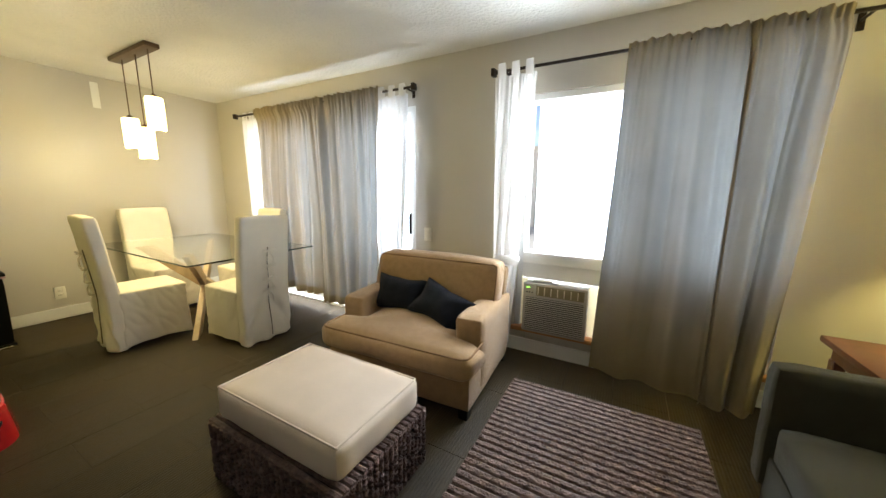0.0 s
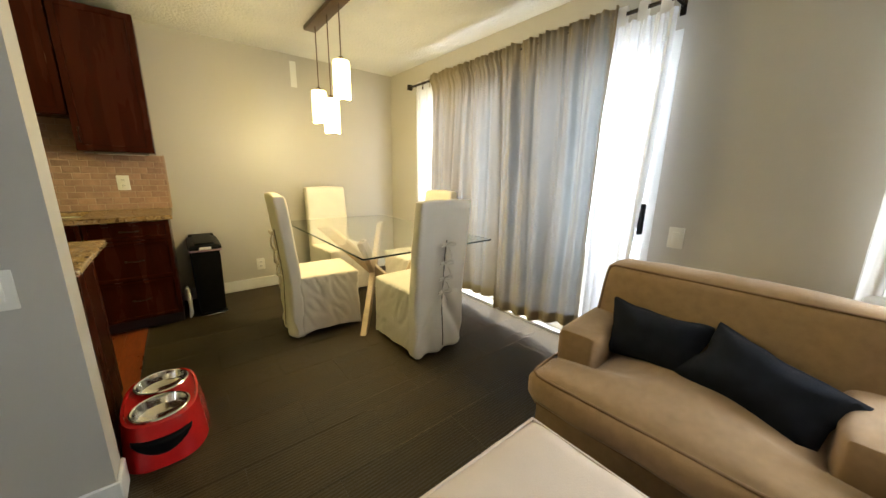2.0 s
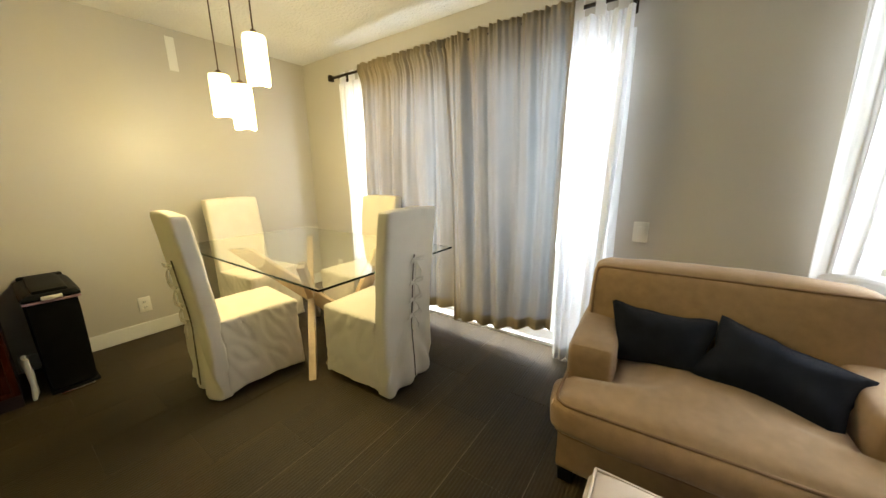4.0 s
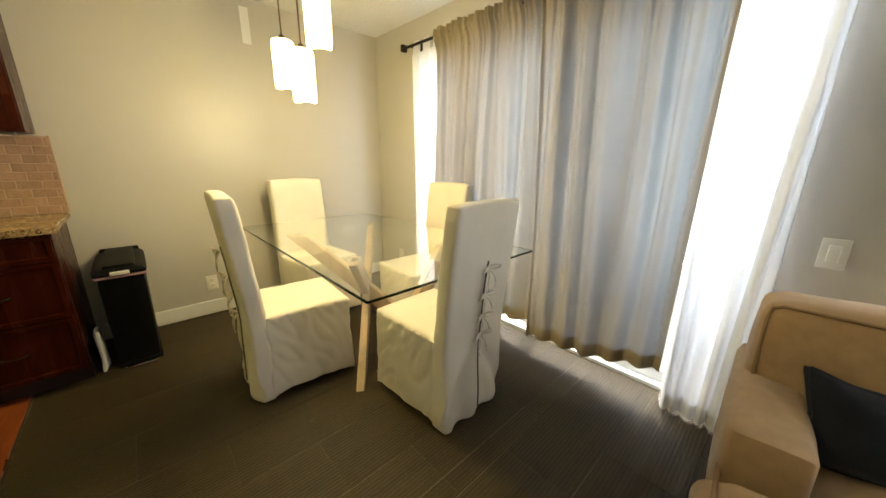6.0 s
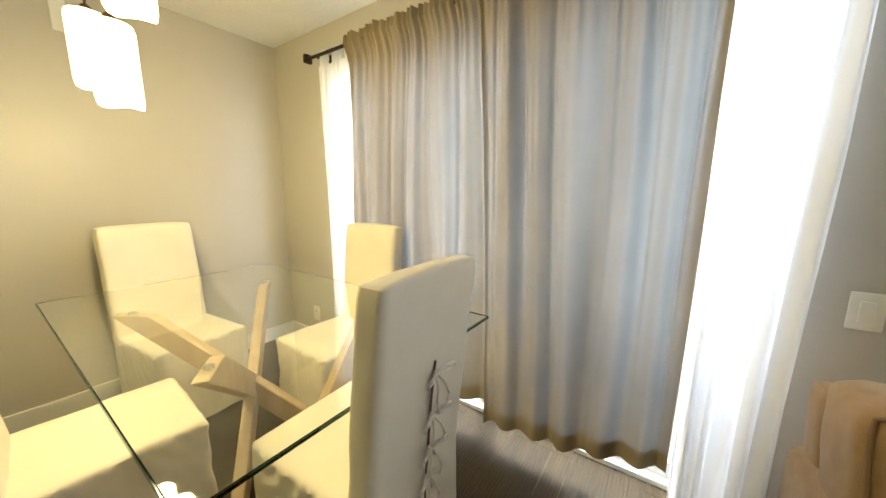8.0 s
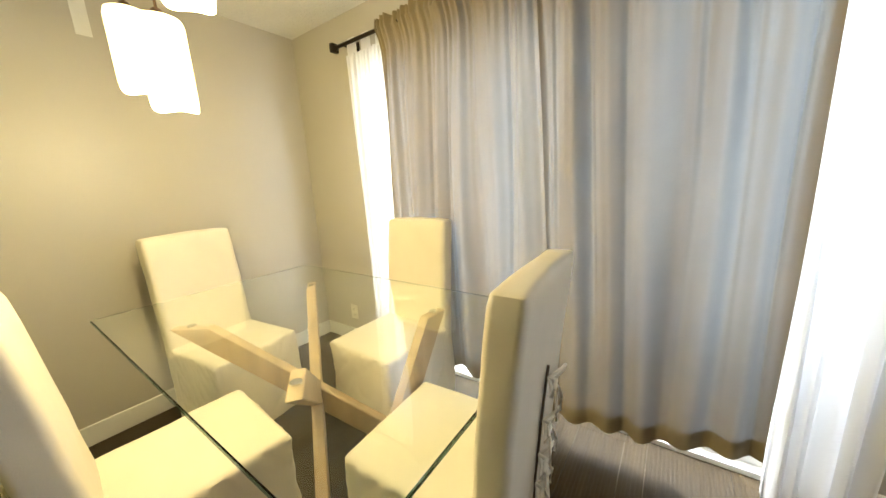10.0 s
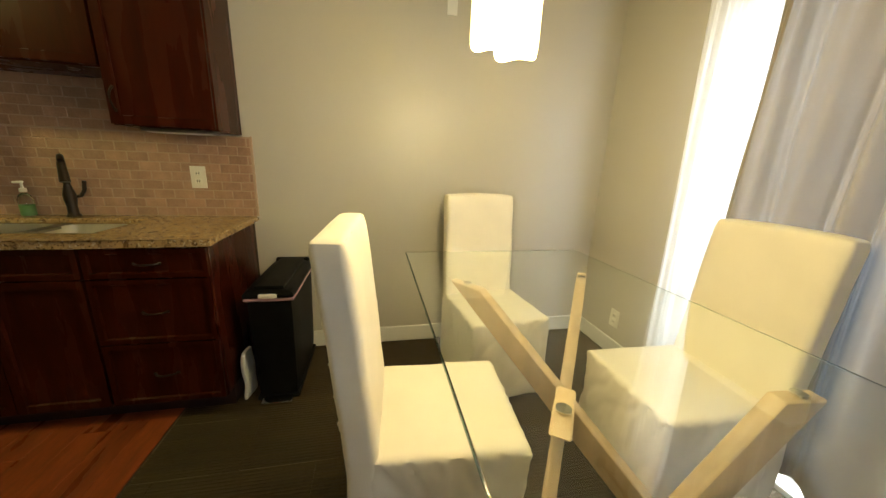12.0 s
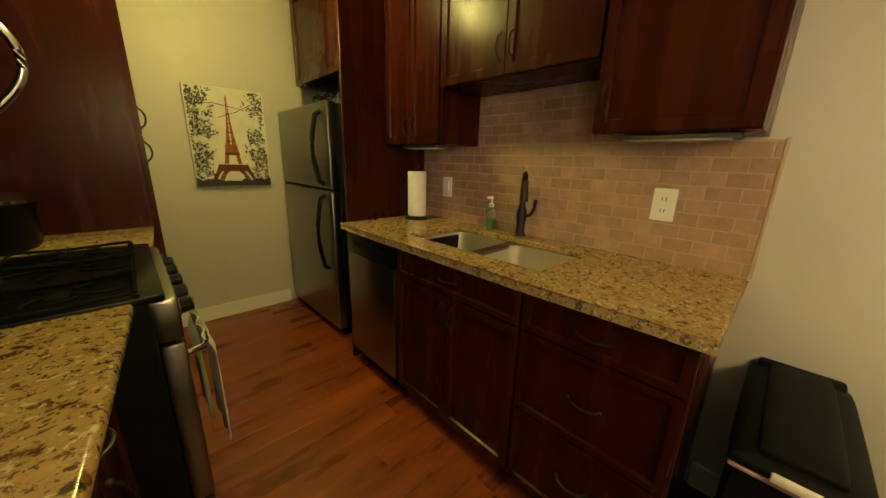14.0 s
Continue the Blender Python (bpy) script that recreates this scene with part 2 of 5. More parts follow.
# grout pale in some stretches, dark elsewhere
for node in M["grout"].node_tree.nodes:
    if node.type == "VALTORGB":
        node.color_ramp.elements[0].position, node.color_ramp.elements[1].position = 0.66, 0.74

# ---- mesh helpers ----


def finish(bm, name, material, smooth=True):
    bmesh.ops.recalc_face_normals(bm, faces=bm.faces[:])
    me = bpy.data.meshes.new(name)
    bm.to_mesh(me)
    bm.free()
    me.materials.append(M[material] if isinstance(material, str) else material)
    if smooth:
        for p in me.polygons:
            p.use_smooth = True
        me.set_sharp_from_angle(angle=radians(38))
    return me


def part(name, bm, material, parent, label="", smooth=True):
    ob = new(name, finish(bm, name, material, smooth))
    ob.parent = parent
    return tagged(ob, label)


def thing(name, label, category, at=(0, 0, 0), turn=0.0, group="", kind=""):
    ob = new(name)
    ob.empty_display_size = 0.1
    ob.matrix_world = pose(*at, 0, 0, turn)
    return tagged(ob, label, category, group, kind)


def solo(name, bm, material, label, category, at=(0, 0, 0), turn=0.0, group="", kind="", smooth=True):
    ob = new(name, finish(bm, name, material, smooth))
    ob.matrix_world = pose(*at, 0, 0, turn)
    return tagged(ob, label, category, group, kind)


def add_box(bm, x0, x1, y0, y1, z0, z1, r=0.0, seg=2, m=None):
    v = bmesh.ops.create_cube(bm, size=1)["verts"]
    bmesh.ops.scale(bm, vec=(x1 - x0, y1 - y0, z1 - z0), verts=v)
    bmesh.ops.translate(bm, vec=((x0 + x1) / 2, (y0 + y1) / 2, (z0 + z1) / 2), verts=v)
    if m is not None:
        bmesh.ops.transform(bm, matrix=m, verts=v)
    if r:
        edges = list({e for w in v for e in w.link_edges})
        bmesh.ops.bevel(bm, geom=edges, offset=r, segments=seg, affect="EDGES", profile=0.5)
    return bm


def box(x0, x1, y0, y1, z0, z1, r=0.0, seg=2, m=None):
    return add_box(bmesh.new(), x0, x1, y0, y1, z0, z1, r, seg, m)


def add_rod(bm, a, b, r0, r1=None, n=12):
    a, b = Vector(a), Vector(b)
    q = (b - a).to_track_quat("Z", "Y").to_matrix().to_4x4()
    v = bmesh.ops.create_cone(bm, cap_ends=True, segments=n, radius1=r0, radius2=r0 if r1 is None else r1, depth=(b - a).length)["verts"]
    bmesh.ops.transform(bm, matrix=Matrix.Translation((a + b) / 2) @ q, verts=v)
    return bm


def rod(a, b, r0, r1=None, n=12):
    return add_rod(bmesh.new(), a, b, r0, r1, n)


def add_lathe(bm, profile, n=24, at=(0, 0, 0), close=False):
    rings = []
    for r, z in profile:
        rings.append([bm.verts.new((at[0] + r * math.cos(2 * math.pi * k / n), at[1] + r * math.sin(2 * math.pi * k / n), at[2] + z)) for k in range(n)])
    for a, b in zip(rings, rings[1:]):
        for k in range(n):
            bm.faces.new((a[k], a[(k + 1) % n], b[(k + 1) % n], b[k]))
    bm.faces.new(rings[0])
    bm.faces.new(rings[-1])
    return bm


def lathe(profile, n=24, at=(0, 0, 0)):
    return add_lathe(bmesh.new(), profile, n, at)


def add_tube(bm, pts, r, n=8):
    """A round tube along points."""
    pts = [Vector(p) for p in pts]
    rings = []
    for i, p in enumerate(pts):
        d = (pts[min(i + 1, len(pts) - 1)] - pts[max(i - 1, 0)]).normalized()
        side = d.cross(Vector((0, 0, 1)))
        side = side.normalized() if side.length > 1e-4 else Vector((1, 0, 0))
        up = side.cross(d)
        rings.append([bm.verts.new(p + r * (math.cos(2 * math.pi * k / n) * side + math.sin(2 * math.pi * k / n) * up)) for k in range(n)])
    for a, b in zip(rings, rings[1:]):
        for k in range(n):
            bm.faces.new((a[k], a[(k + 1) % n], b[(k + 1) % n], b[k]))
    bm.faces.new(rings[0])
    bm.faces.new(rings[-1])
    return bm


def tube(pts, r, n=8):
    return add_tube(bmesh.new(), pts, r, n)


def add_patch(bm, nu, nv, f):
    """A grid of nu x nv cells from f(u, v)."""
    g = [[bm.verts.new(f(i / nu, j / nv)) for j in range(nv + 1)] for i in range(nu + 1)]
    for i in range(nu):
        for j in range(nv):
            bm.faces.new((g[i][j], g[i + 1][j], g[i + 1][j + 1], g[i][j + 1]))
    return bm


def soft_box(x0, x1, y0, y1, z0, z1, r, puff=0.0, wrinkle=0.0, cuts=10, seed=0, shape=None):
    """A cushion: a rounded box whose faces swell and wrinkle."""
    bm = bmesh.new()
    v = bmesh.ops.create_cube(bm, size=2)["verts"]
    bmesh.ops.subdivide_edges(bm, edges=bm.edges[:], cuts=cuts, use_grid_fill=True)
    hx, hy, hz = (x1 - x0) / 2, (y1 - y0) / 2, (z1 - z0) / 2
    c = Vector(((x0 + x1) / 2, (y0 + y1) / 2, (z0 + z1) / 2))
    for w in bm.verts:
        u = w.co.copy()
        p = Vector((u.x * hx, u.y * hy, u.z * hz))
        core = Vector((max(-hx + r, min(hx - r, p.x)), max(-hy + r, min(hy - r, p.y)), max(-hz + r, min(hz - r, p.z))))
        d = p - core
        if d.length > 1e-6:
            p = core + d.normalized() * min(r, max(abs(d.x), abs(d.y), abs(d.z)))
        f = [(1 - u.x ** 2), (1 - u.y ** 2), (1 - u.z ** 2)]
        p.z += puff * f[0] * f[1] * (1 if u.z > 0.99 else -0.2 if u.z < -0.99 else u.z * 0.5)
        p.y += 0.5 * puff * f[0] * f[2] * (1 if u.y > 0.99 else -1 if u.y < -0.99 else 0)
        p.x += 0.5 * puff * f[1] * f[2] * (1 if u.x > 0.99 else -1 if u.x < -0.99 else 0)
        if wrinkle:
            p += wrinkle * noise.noise_vector((p + c) * 9 + Vector((seed, 0, seed * 2)))
        if shape:
            p = shape(p, u)
        w.co = p + c
    return bm

# ---- structure ----
W, N, S, E, H = -4.93, 2.92, -2.34, 2.1, 2.43
DOOR = (-4.20, -1.76, 0.0, 2.06)
WIN = (-0.775, 0.82, 0.185, 2.03)
T = 0.16


def wall(name, boxes, label, material="wall"):
    bm = bmesh.new()
    for b in boxes:
        add_box(bm, *b)
    return solo(name, bm, material, label, "wall", kind="structure", smooth=False)


wall("wall_north", [(W - T, DOOR[0], N, N + T, 0, H), (DOOR[0], DOOR[1], N, N + T, DOOR[3], H), (DOOR[1], WIN[0], N, N + T, 0, H),
                    (WIN[0], WIN[1], N, N + T, 0, WIN[2]), (WIN[0], WIN[1], N, N + T, WIN[3], H), (WIN[1], E + T, N, N + T, 0, H)], "greige painted wall with door and window openings")
wall_west = wall("wall_west", [(W - T, W, S - T, N, 0, H)], "greige painted dining and kitchen wall")
wall("wall_south", [(W, E + T, S - T, S, 0, H)], "plain painted wall closing the kitchen")
wall("wall_east", [(E, E + T, S, N, 0, H)], "plain painted living room wall")
wall("wall_divider", [(-2.67, -2.54, S, 0.33, 0, H)], "painted partition wall ending beside the kitchen counter")
solo("wall_patch", box(W, W + 0.004, 1.722, 1.782, 2.12, 2.37), "white", "pale unpainted patch high on the wall", "wall patch", kind="structure", smooth=False)
solo("ceiling", box(W - T, E + T, S - T, N + T, H, H + 0.15), "ceiling", "cream textured ceiling", "ceiling", kind="structure", smooth=False)
floor = solo("floor", box(W, E, S, N + T, -0.12, -0.0015), "grout", "dark grey brown tiled floor", "floor", kind="structure", smooth=False)
kitchen_floor = solo("kitchen_floor", box(-4.93, -2.67, S, 0.33, -0.0015, -0.0008), "cherry_dark", "red brown wood plank kitchen floor", "floor", kind="structure", smooth=False)

BH = 0.115


def baseboard(x0, x1, y0, y1):
    bm = box(x0, x1, y0, y1, 0, BH, 0.004, 1)
    solo("baseboard", bm, "white", "white painted baseboard", "baseboard", kind="structure")


baseboard(W, W + 0.014, 0.58, N)
baseboard(W + 0.014, DOOR[0], N - 0.014, N)
baseboard(DOOR[1], E, N - 0.014, N)
baseboard(-2.54, -2.526, S, 0.344)
baseboard(-2.67, -2.54, 0.33, 0.344)
baseboard(-4.35, -3.42, S, S + 0.014)
baseboard(E - 0.014, E, S, N - 0.014)

# sliding glass door
door = thing("door_1", "white framed sliding glass patio door behind curtains", "sliding door", (0, N, 0), kind="structure")
x0, x1, _, z1 = DOOR
for a, b in ((x0, x0 + 0.05), (x1 - 0.05, x1)):
    part("jamb", box(a, b, 0.0, T, 0, z1, 0.003, 1), "white_metal", door)
part("head", box(x0 + 0.05, x1 - 0.05, 0.0, T, z1 - 0.05, z1, 0.003, 1), "white_metal", door)
part("threshold", box(x0 + 0.05, x1 - 0.05, 0.0, T, -0.006, 0.025, 0.003, 1), "white_metal", door)
xm = (x0 + x1) / 2
for a, b, y in ((x0 + 0.05, xm + 0.04, 0.10), (xm - 0.04, x1 - 0.05, 0.05)):
    leaf = new("sash", None)
    leaf.parent = door
    bm = box(a, a + 0.055, y, y + 0.035, 0.025, z1 - 0.05, 0.004, 1)
    add_box(bm, b - 0.055, b, y, y + 0.035, 0.025, z1 - 0.05, 0.004, 1)
    add_box(bm, a + 0.055, b - 0.055, y, y + 0.035, 0.025, 0.10, 0.004, 1)
    add_box(bm, a + 0.055, b - 0.055, y, y + 0.035, z1 - 0.11, z1 - 0.05, 0.004, 1)
    part("frame", bm, "white_metal", leaf)
    pane = part("pane", box(a + 0.05, b - 0.05, y + 0.014, y + 0.02, 0.09, z1 - 0.1), "pane", leaf, smooth=False)
    pane.visible_shadow = False
part("handle", box(x1 - 0.095, x1 - 0.065, 0.012, 0.05, 0.90, 1.10, 0.008, 2), "black", door, "black pull handle")

# window with the air conditioner below its rail
win = thing("window_1", "white framed window above an air conditioner bay", "window", (0, N, 0), kind="structure")
x0, x1, z0, z1 = WIN
RAIL0, RAIL1 = 0.755, 0.84
for a, b in ((x0, x0 + 0.045), (x1 - 0.045, x1)):
    part("jamb", box(a, b, 0.02, T, z0, z1, 0.003, 1), "white_metal", win)
part("head", box(x0 + 0.045, x1 - 0.045, 0.02, T, z1 - 0.045, z1, 0.003, 1), "white_metal", win)
part("rail", box(x0 + 0.045, x1 - 0.045, -0.006, T, RAIL0, RAIL1, 0.006, 2), "white", win)
part("mullion", box(0.10, 0.15, 0.05, 0.10, RAIL1, z1 - 0.045, 0.003, 1), "white_metal", win)
part("filler_panel", box(x0 + 0.045, x1 - 0.045, 0.03, 0.05, 0.630, RAIL0, 0.002, 1), "white", win, "white painted board above the air conditioner")
part("side_panel", box(-0.160, x1 - 0.045, 0.03, 0.05, z0 + 0.035, 0.622, 0.002, 1), "white", win)
for a, b in ((x0 + 0.045, -0.688), (-0.222, -0.160)):
    # pleated filler beside the air conditioner
    n = 14
    bm = add_patch(bmesh.new(), n, 12, lambda u, v: Vector((a + (b - a) * u, 0.035 + (0.006 if round(u * n) % 2 else -0.006), z0 + 0.035 + 0.40 * v)))
    part("pleated_filler", bm, "pleat", win, "thin pleated plastic filler lit from outside")
part("window_sill", box(x0 - 0.02, x1 + 0.02, -0.03, 0.13, z0 - 0.005, z0 + 0.03, 0.005, 2), "sill_wood", win, "bare reddish wooden sill")
for a, b in ((x0 + 0.045, 0.10), (0.15, x1 - 0.045)):
    pane = part("pane", box(a, b, 0.07, 0.076, RAIL1, z1 - 0.045), "pane", win, smooth=False)
    pane.visible_shadow = False

# outside: patio, and a low pale building across it
solo("ground", box(-300, 300, N + T, 300, -0.25, -0.06), "concrete", "pale concrete patio and ground", "ground", kind="structure", smooth=False)
nb = thing("neighbour_building", "pale stucco building across the patio", "building", (0, 14, -0.06), kind="structure")
part("wall", box(-14, 14, 0, 6, 0, 2.9), "stucco", nb, smooth=False)
part("roof", box(-14.6, 14.6, -0.9, 6.6, 2.9, 3.1), "stucco", nb, smooth=False)

# added overhang: blocks the sun except low under the curtain hems
solo("eave", box(W - T, E + T, N + T, N + T + 0.9, 2.58, 2.72), "stucco", "added pale stucco overhang that keeps sun off the windows", "eave", kind="structure", smooth=False)

# ---- curtains ----
RY, RZ = 2.79, 2.175


def curtain(name, material, label, x0, x1, ztop, zbot, y, folds, amp, nu=120, nv=40, seed=0, x0b=None, x1b=None, hem_lift=None, group="curtains", tabs=0, gathers=0, slack=0.0):
    """Cloth hung from z top to bottom: fine gathers at the rod run into broader folds, and slack flattens the lower middle."""
    x0b = x0 if x0b is None else x0b
    x1b = x1 if x1b is None else x1b
    cx = (x0 + x1) / 2
    th = thing(name, label, "curtain", (cx, y, 0), group=group)

    def f(u, v):
        lift = hem_lift(u) if hem_lift else 0.0
        z = ztop + (zbot + lift - ztop) * v
        a = x0 + (x0b - x0) * v
        b = x1 + (x1b - x1) * v
        ph = folds * 2 * math.pi * (u + 0.07 * noise.noise(Vector((u * 4, seed, v * 0.9))) + 0.05 * noise.noise(Vector((u * 1.7, seed + 9, v * 0.5))))
        deep = 0.62 + 0.55 * noise.noise(Vector((u * 3.1, seed + 3, v * 0.8)))
        grow = (0.35 + 0.65 * min(1, v * 3)) * deep
        flat = 1 - slack * math.exp(-((u - 0.55) / 0.36) ** 2) * min(1, max(0, (v - 0.12) / 0.3))
        crest = math.sin(ph) + 0.22 * math.sin(2 * ph + 1.2)
        yy = amp * grow * flat * (crest + 0.3 * math.sin(1.7 * ph + seed) * (1 - 0.7 * v))
        # creases running down from the gathers
        yy += 0.0045 * (1 - 0.6 * v) * flat * flat * math.sin(3.3 * ph + 2 * noise.noise(Vector((u * 6, v * 1.5, seed))))
        yy += 0.03 * v * noise.noise(Vector((u * 2.2, v * 1.6, seed + 5))) + 0.012 * min(1, v * 2) * noise.noise(Vector((u * 7, v * 2.5, seed + 7)))
        if gathers:
            g = gathers * 2 * math.pi * (u + 0.02 * noise.noise(Vector((u * 9, seed, 0))))
            yy += 0.011 * math.exp(-v / 0.07) * math.sin(g) - (y - RY + 0.027) * math.exp(-((v - 0.02) / 0.03) ** 2)
            z += 0.005 * math.exp(-v / 0.02) * math.sin(g * 0.5 + seed)
            if v < 0.012:
                yy *= 1.25
        x = a + (b - a) * u + 0.3 * amp * flat * math.cos(ph) * min(1, 3 * v)
        return Vector((x - cx, yy, z + 0.006 * math.sin(ph) * v))

    part("panel", add_patch(bmesh.new(), nu, nv, f), material, th)
    hem = bmesh.new()
    add_patch(hem, nu, 2, lambda u, v: f(u, 1.0 - 0.038 * v) + Vector((0, -0.003, -0.001 if v == 0 else 0)))
    part("hem", hem, material, th)
    if tabs:
        for k in range(tabs):
            u = (k + 0.5) / tabs
            p = f(u, 0)
            bm = bmesh.new()

            def loop(a, b, p=p):
                t = -math.pi * 0.15 + a * math.pi * 1.3
                return Vector((p.x + (b - 0.5) * 0.05, -math.cos(t) * 0.018, p.z + 0.05 + 0.04 * math.sin(t) - 0.05 * abs(2 * a - 1) ** 3))
            add_patch(bm, 12, 2, loop)
            part("tab", bm, material, th)
    return th


DOOR_DRAPE = "taupe grey drape panel drawn across the patio door"
curtain("drape", "curtain", DOOR_DRAPE, -3.90, -2.93, RZ + 0.045, 0.155, RY + 0.016, 6.5, 0.036, seed=1, x0b=-3.93, x1b=-2.90, nu=220, gathers=26, hem_lift=lambda u: 0.02 * math.sin(7 * u))
curtain("drape", "curtain", DOOR_DRAPE, -2.965, -2.06, RZ + 0.045, 0.075, RY - 0.020, 5.5, 0.042, seed=2, x0b=-2.89, x1b=-2.07, nu=220, gathers=24, slack=0.5,
        hem_lift=lambda u: 0.12 * u + 0.016 * math.sin(9 * u))
curtain("sheer_curtain", "sheer", "white sheer curtain panel beside the drapes", -4.24, -3.86, RZ - 0.045, 0.03, RY + 0.045, 4, 0.024, seed=3, tabs=3, x0b=-4.2)
curtain("sheer_curtain", "sheer", "white sheer curtain panel beside the drapes", -2.10, -1.76, RZ - 0.045, 0.02, RY + 0.005, 5, 0.05, seed=4, tabs=3, x0b=-2.08, x1b=-1.83)
caught = curtain("sheer_curtain", "sheer_thin", "white sheer curtain caught behind the armchair", -0.96, -0.66, RZ - 0.045, 0.12, RY - 0.03, 3, 0.030, seed=5, tabs=3, x0b=-0.93, x1b=-0.78)
curtain("drape", "curtain", "taupe grey drape panel over the window", -0.115, 0.475, RZ + 0.03, 0.09, RY - 0.05, 2.6, 0.034, seed=6, x0b=-0.18, x1b=0.49, nu=160, gathers=14, hem_lift=lambda u: -0.05 * u)
curtain("drape", "curtain", "taupe grey drape panel over the window", 0.445, 0.82, RZ + 0.03, 0.03, RY - 0.075, 2.3, 0.05, seed=7, x0b=0.445, x1b=0.72, nu=140, gathers=9)


def curtain_rod(a, b):
    th = thing("curtain_rod", "dark bronze curtain rod with square finials", "curtain rod", ((a + b) / 2, RY, RZ), group="curtain rods")
    h = (b - a) / 2
    part("pole", rod((-h, 0, 0), (h, 0, 0), 0.011), "bronze", th)
    for s in (-1, 1):
        bm = rod((s * h, 0, 0), (s * (h + 0.02), 0, 0), 0.012, 0.02)
        add_box(bm, s * (h + 0.035) - 0.016, s * (h + 0.035) + 0.016, -0.028, 0.028, -0.028, 0.028, 0.008, 2, None)
        part("finial", bm, "bronze", th)
        bm = rod((s * (h - 0.05), 0, 0), (s * (h - 0.05), N - RY, 0), 0.008)
        add_box(bm, s * (h - 0.05) - 0.015, s * (h - 0.05) + 0.015, N - RY - 0.008, N - RY, -0.05, 0.05, 0.003, 1)
        part("bracket", bm, "bronze", th)


curtain_rod(-4.258, -1.728)
curtain_rod(-0.95, 0.95)

# ---- dining ----


def dining_chair():
    th = thing("dining_chair", "cream cotton slipcovered dining chair with tied back", "chair", (0, 0, 0), group="chairs round the dining table")
    hw = 0.225

    def skirt(p, u):
        low = max(0, -u.z)
        k = 1 + 0.025 * low
        q = Vector((p.x * k, p.y * (1 + 0.03 * low), p.z))
        q += 0.008 * low * noise.noise_vector(Vector((p.x * 9, p.y * 9, p.z * 2.5)))
        crease = 1 - abs(noise.noise(Vector((p.x * 14 + p.z * 5, p.y * 14 + p.z * 7, 1.7))))
        if abs(u.z) < 0.99:
            q -= Vector((u.x, u.y, 0)) * 0.007 * max(0, crease - 0.72) * 3
        if abs(u.z) < 0.995:
            top = math.exp(-max(0, 0.22 - p.z) / 0.05)
            q += Vector((u.x, u.y, 0)) * 0.010 * top * noise.noise(Vector((p.x * 42 + p.z * 16, p.y * 42 + p.z * 16, 4)))
            q += Vector((u.x, u.y, 0)) * 0.005 * noise.noise(Vector((p.x * 6 + p.z * 4, p.y * 6, p.z * 5 + 9)))
        if u.z < -0.9:
            q.z += 0.010 * noise.noise(Vector((p.x * 8, p.y * 8, 3))) + 0.042 * (1 - u.y ** 2) * abs(u.x) ** 4 + 0.030 * (1 - u.x ** 2) * abs(u.y) ** 4
        return q
    part("seat_cover", soft_box(-hw, hw, -0.20, 0.26, 0.02, 0.485, 0.018, 0.010, 0.003, 34, 1, skirt), "slip", th)

    def lean(p, u):
        z = p.z + 0.55
        k = max(0, (z - 0.42) / 0.66)
        q = p.copy()
        q.y -= 0.05 * k + 0.015 * k * k
        if z < 0.45:
            w = (0.45 - z) / 0.45
            q.x *= 1 + 0.045 * w
            q.y -= 0.018 * w if u.y < 0 else 0
            q += 0.007 * w * noise.noise_vector(Vector((p.x * 11, p.y * 5, z * 3)))
            if u.y < 0:
                q.y += 0.028 * max(0, 1 - abs(abs(p.x) - 0.55 * (0.45 - z)) * 16) * min(1, w * 3)
            if u.y < 0:
                q.y += 0.012 * w * math.sin(p.x * 38)
        return q
    part("back_cover", soft_box(-hw + 0.005, hw - 0.005, -0.26, -0.172, 0.012, 1.09, 0.020, 0.008, 0.0035, 34, 2, lean), "slip", th)
    # seams
    bm = bmesh.new()
    for s in (-1, 1):
        add_tube(bm, [(s * (hw - 0.012), -0.15 + 0.04 * k, 0.472) for k in range(10)], 0.003, 6)
    add_tube(bm, [(-hw + 0.02 + (2 * hw - 0.04) * k / 8, 0.252, 0.474) for k in range(9)], 0.003, 6)
    def lean_y(y, z):
        k = max(0, (z - 0.42) / 0.66)
        return y - 0.05 * k - 0.015 * k * k
    for y in (-0.1815, -0.2500):
        for s in (-1, 1):
            add_tube(bm, [(s * (hw - 0.0145), lean_y(y, z), z) for z in [0.47 + 0.06 * k for k in range(11)]], 0.0015, 6)
        add_tube(bm, [(-hw + 0.03 + (2 * hw - 0.06) * k / 8, lean_y(y, 1.08), 1.0815) for k in range(9)], 0.0028, 6)
    part("seam", bm, "seam", th)
    # back slit, its open gap's shade drawn as a dark tube, with its bows

    def back_y(z):
        k = max(0, (z - 0.42) / 0.66)
        w = max(0, (0.45 - z) / 0.45)
        return -0.268 - 0.05 * k - 0.015 * k * k - 0.018 * w
    bm = tube([(0.004 + 0.003 * math.sin(k), back_y(0.05 + 0.06 * k), 0.05 + 0.06 * k) for k in range(14)], 0.0036, 6)
    part("back_slit", bm, "slit_shade", th)
    for z in (0.80, 0.67, 0.56, 0.46):
        y = back_y(z) - 0.006
        bm = bmesh.new()
        for s in (-1, 1):
            add_tube(bm, [(0, y, z), (s * 0.025, y - 0.024, z + 0.018), (s * 0.060, y - 0.028, z + 0.012), (s * 0.066, y - 0.022, z - 0.006), (s * 0.03, y - 0.014, z - 0.008), (0, y, z)], 0.0046, 6)
            add_tube(bm, [(0, y, z), (s * 0.016, y - 0.022, z - 0.03), (s * 0.030, y - 0.026, z - 0.065), (s * 0.022, y - 0.024, z - 0.10)], 0.0036, 6)
        part("tie_bow", bm, "slip", th)
    return th


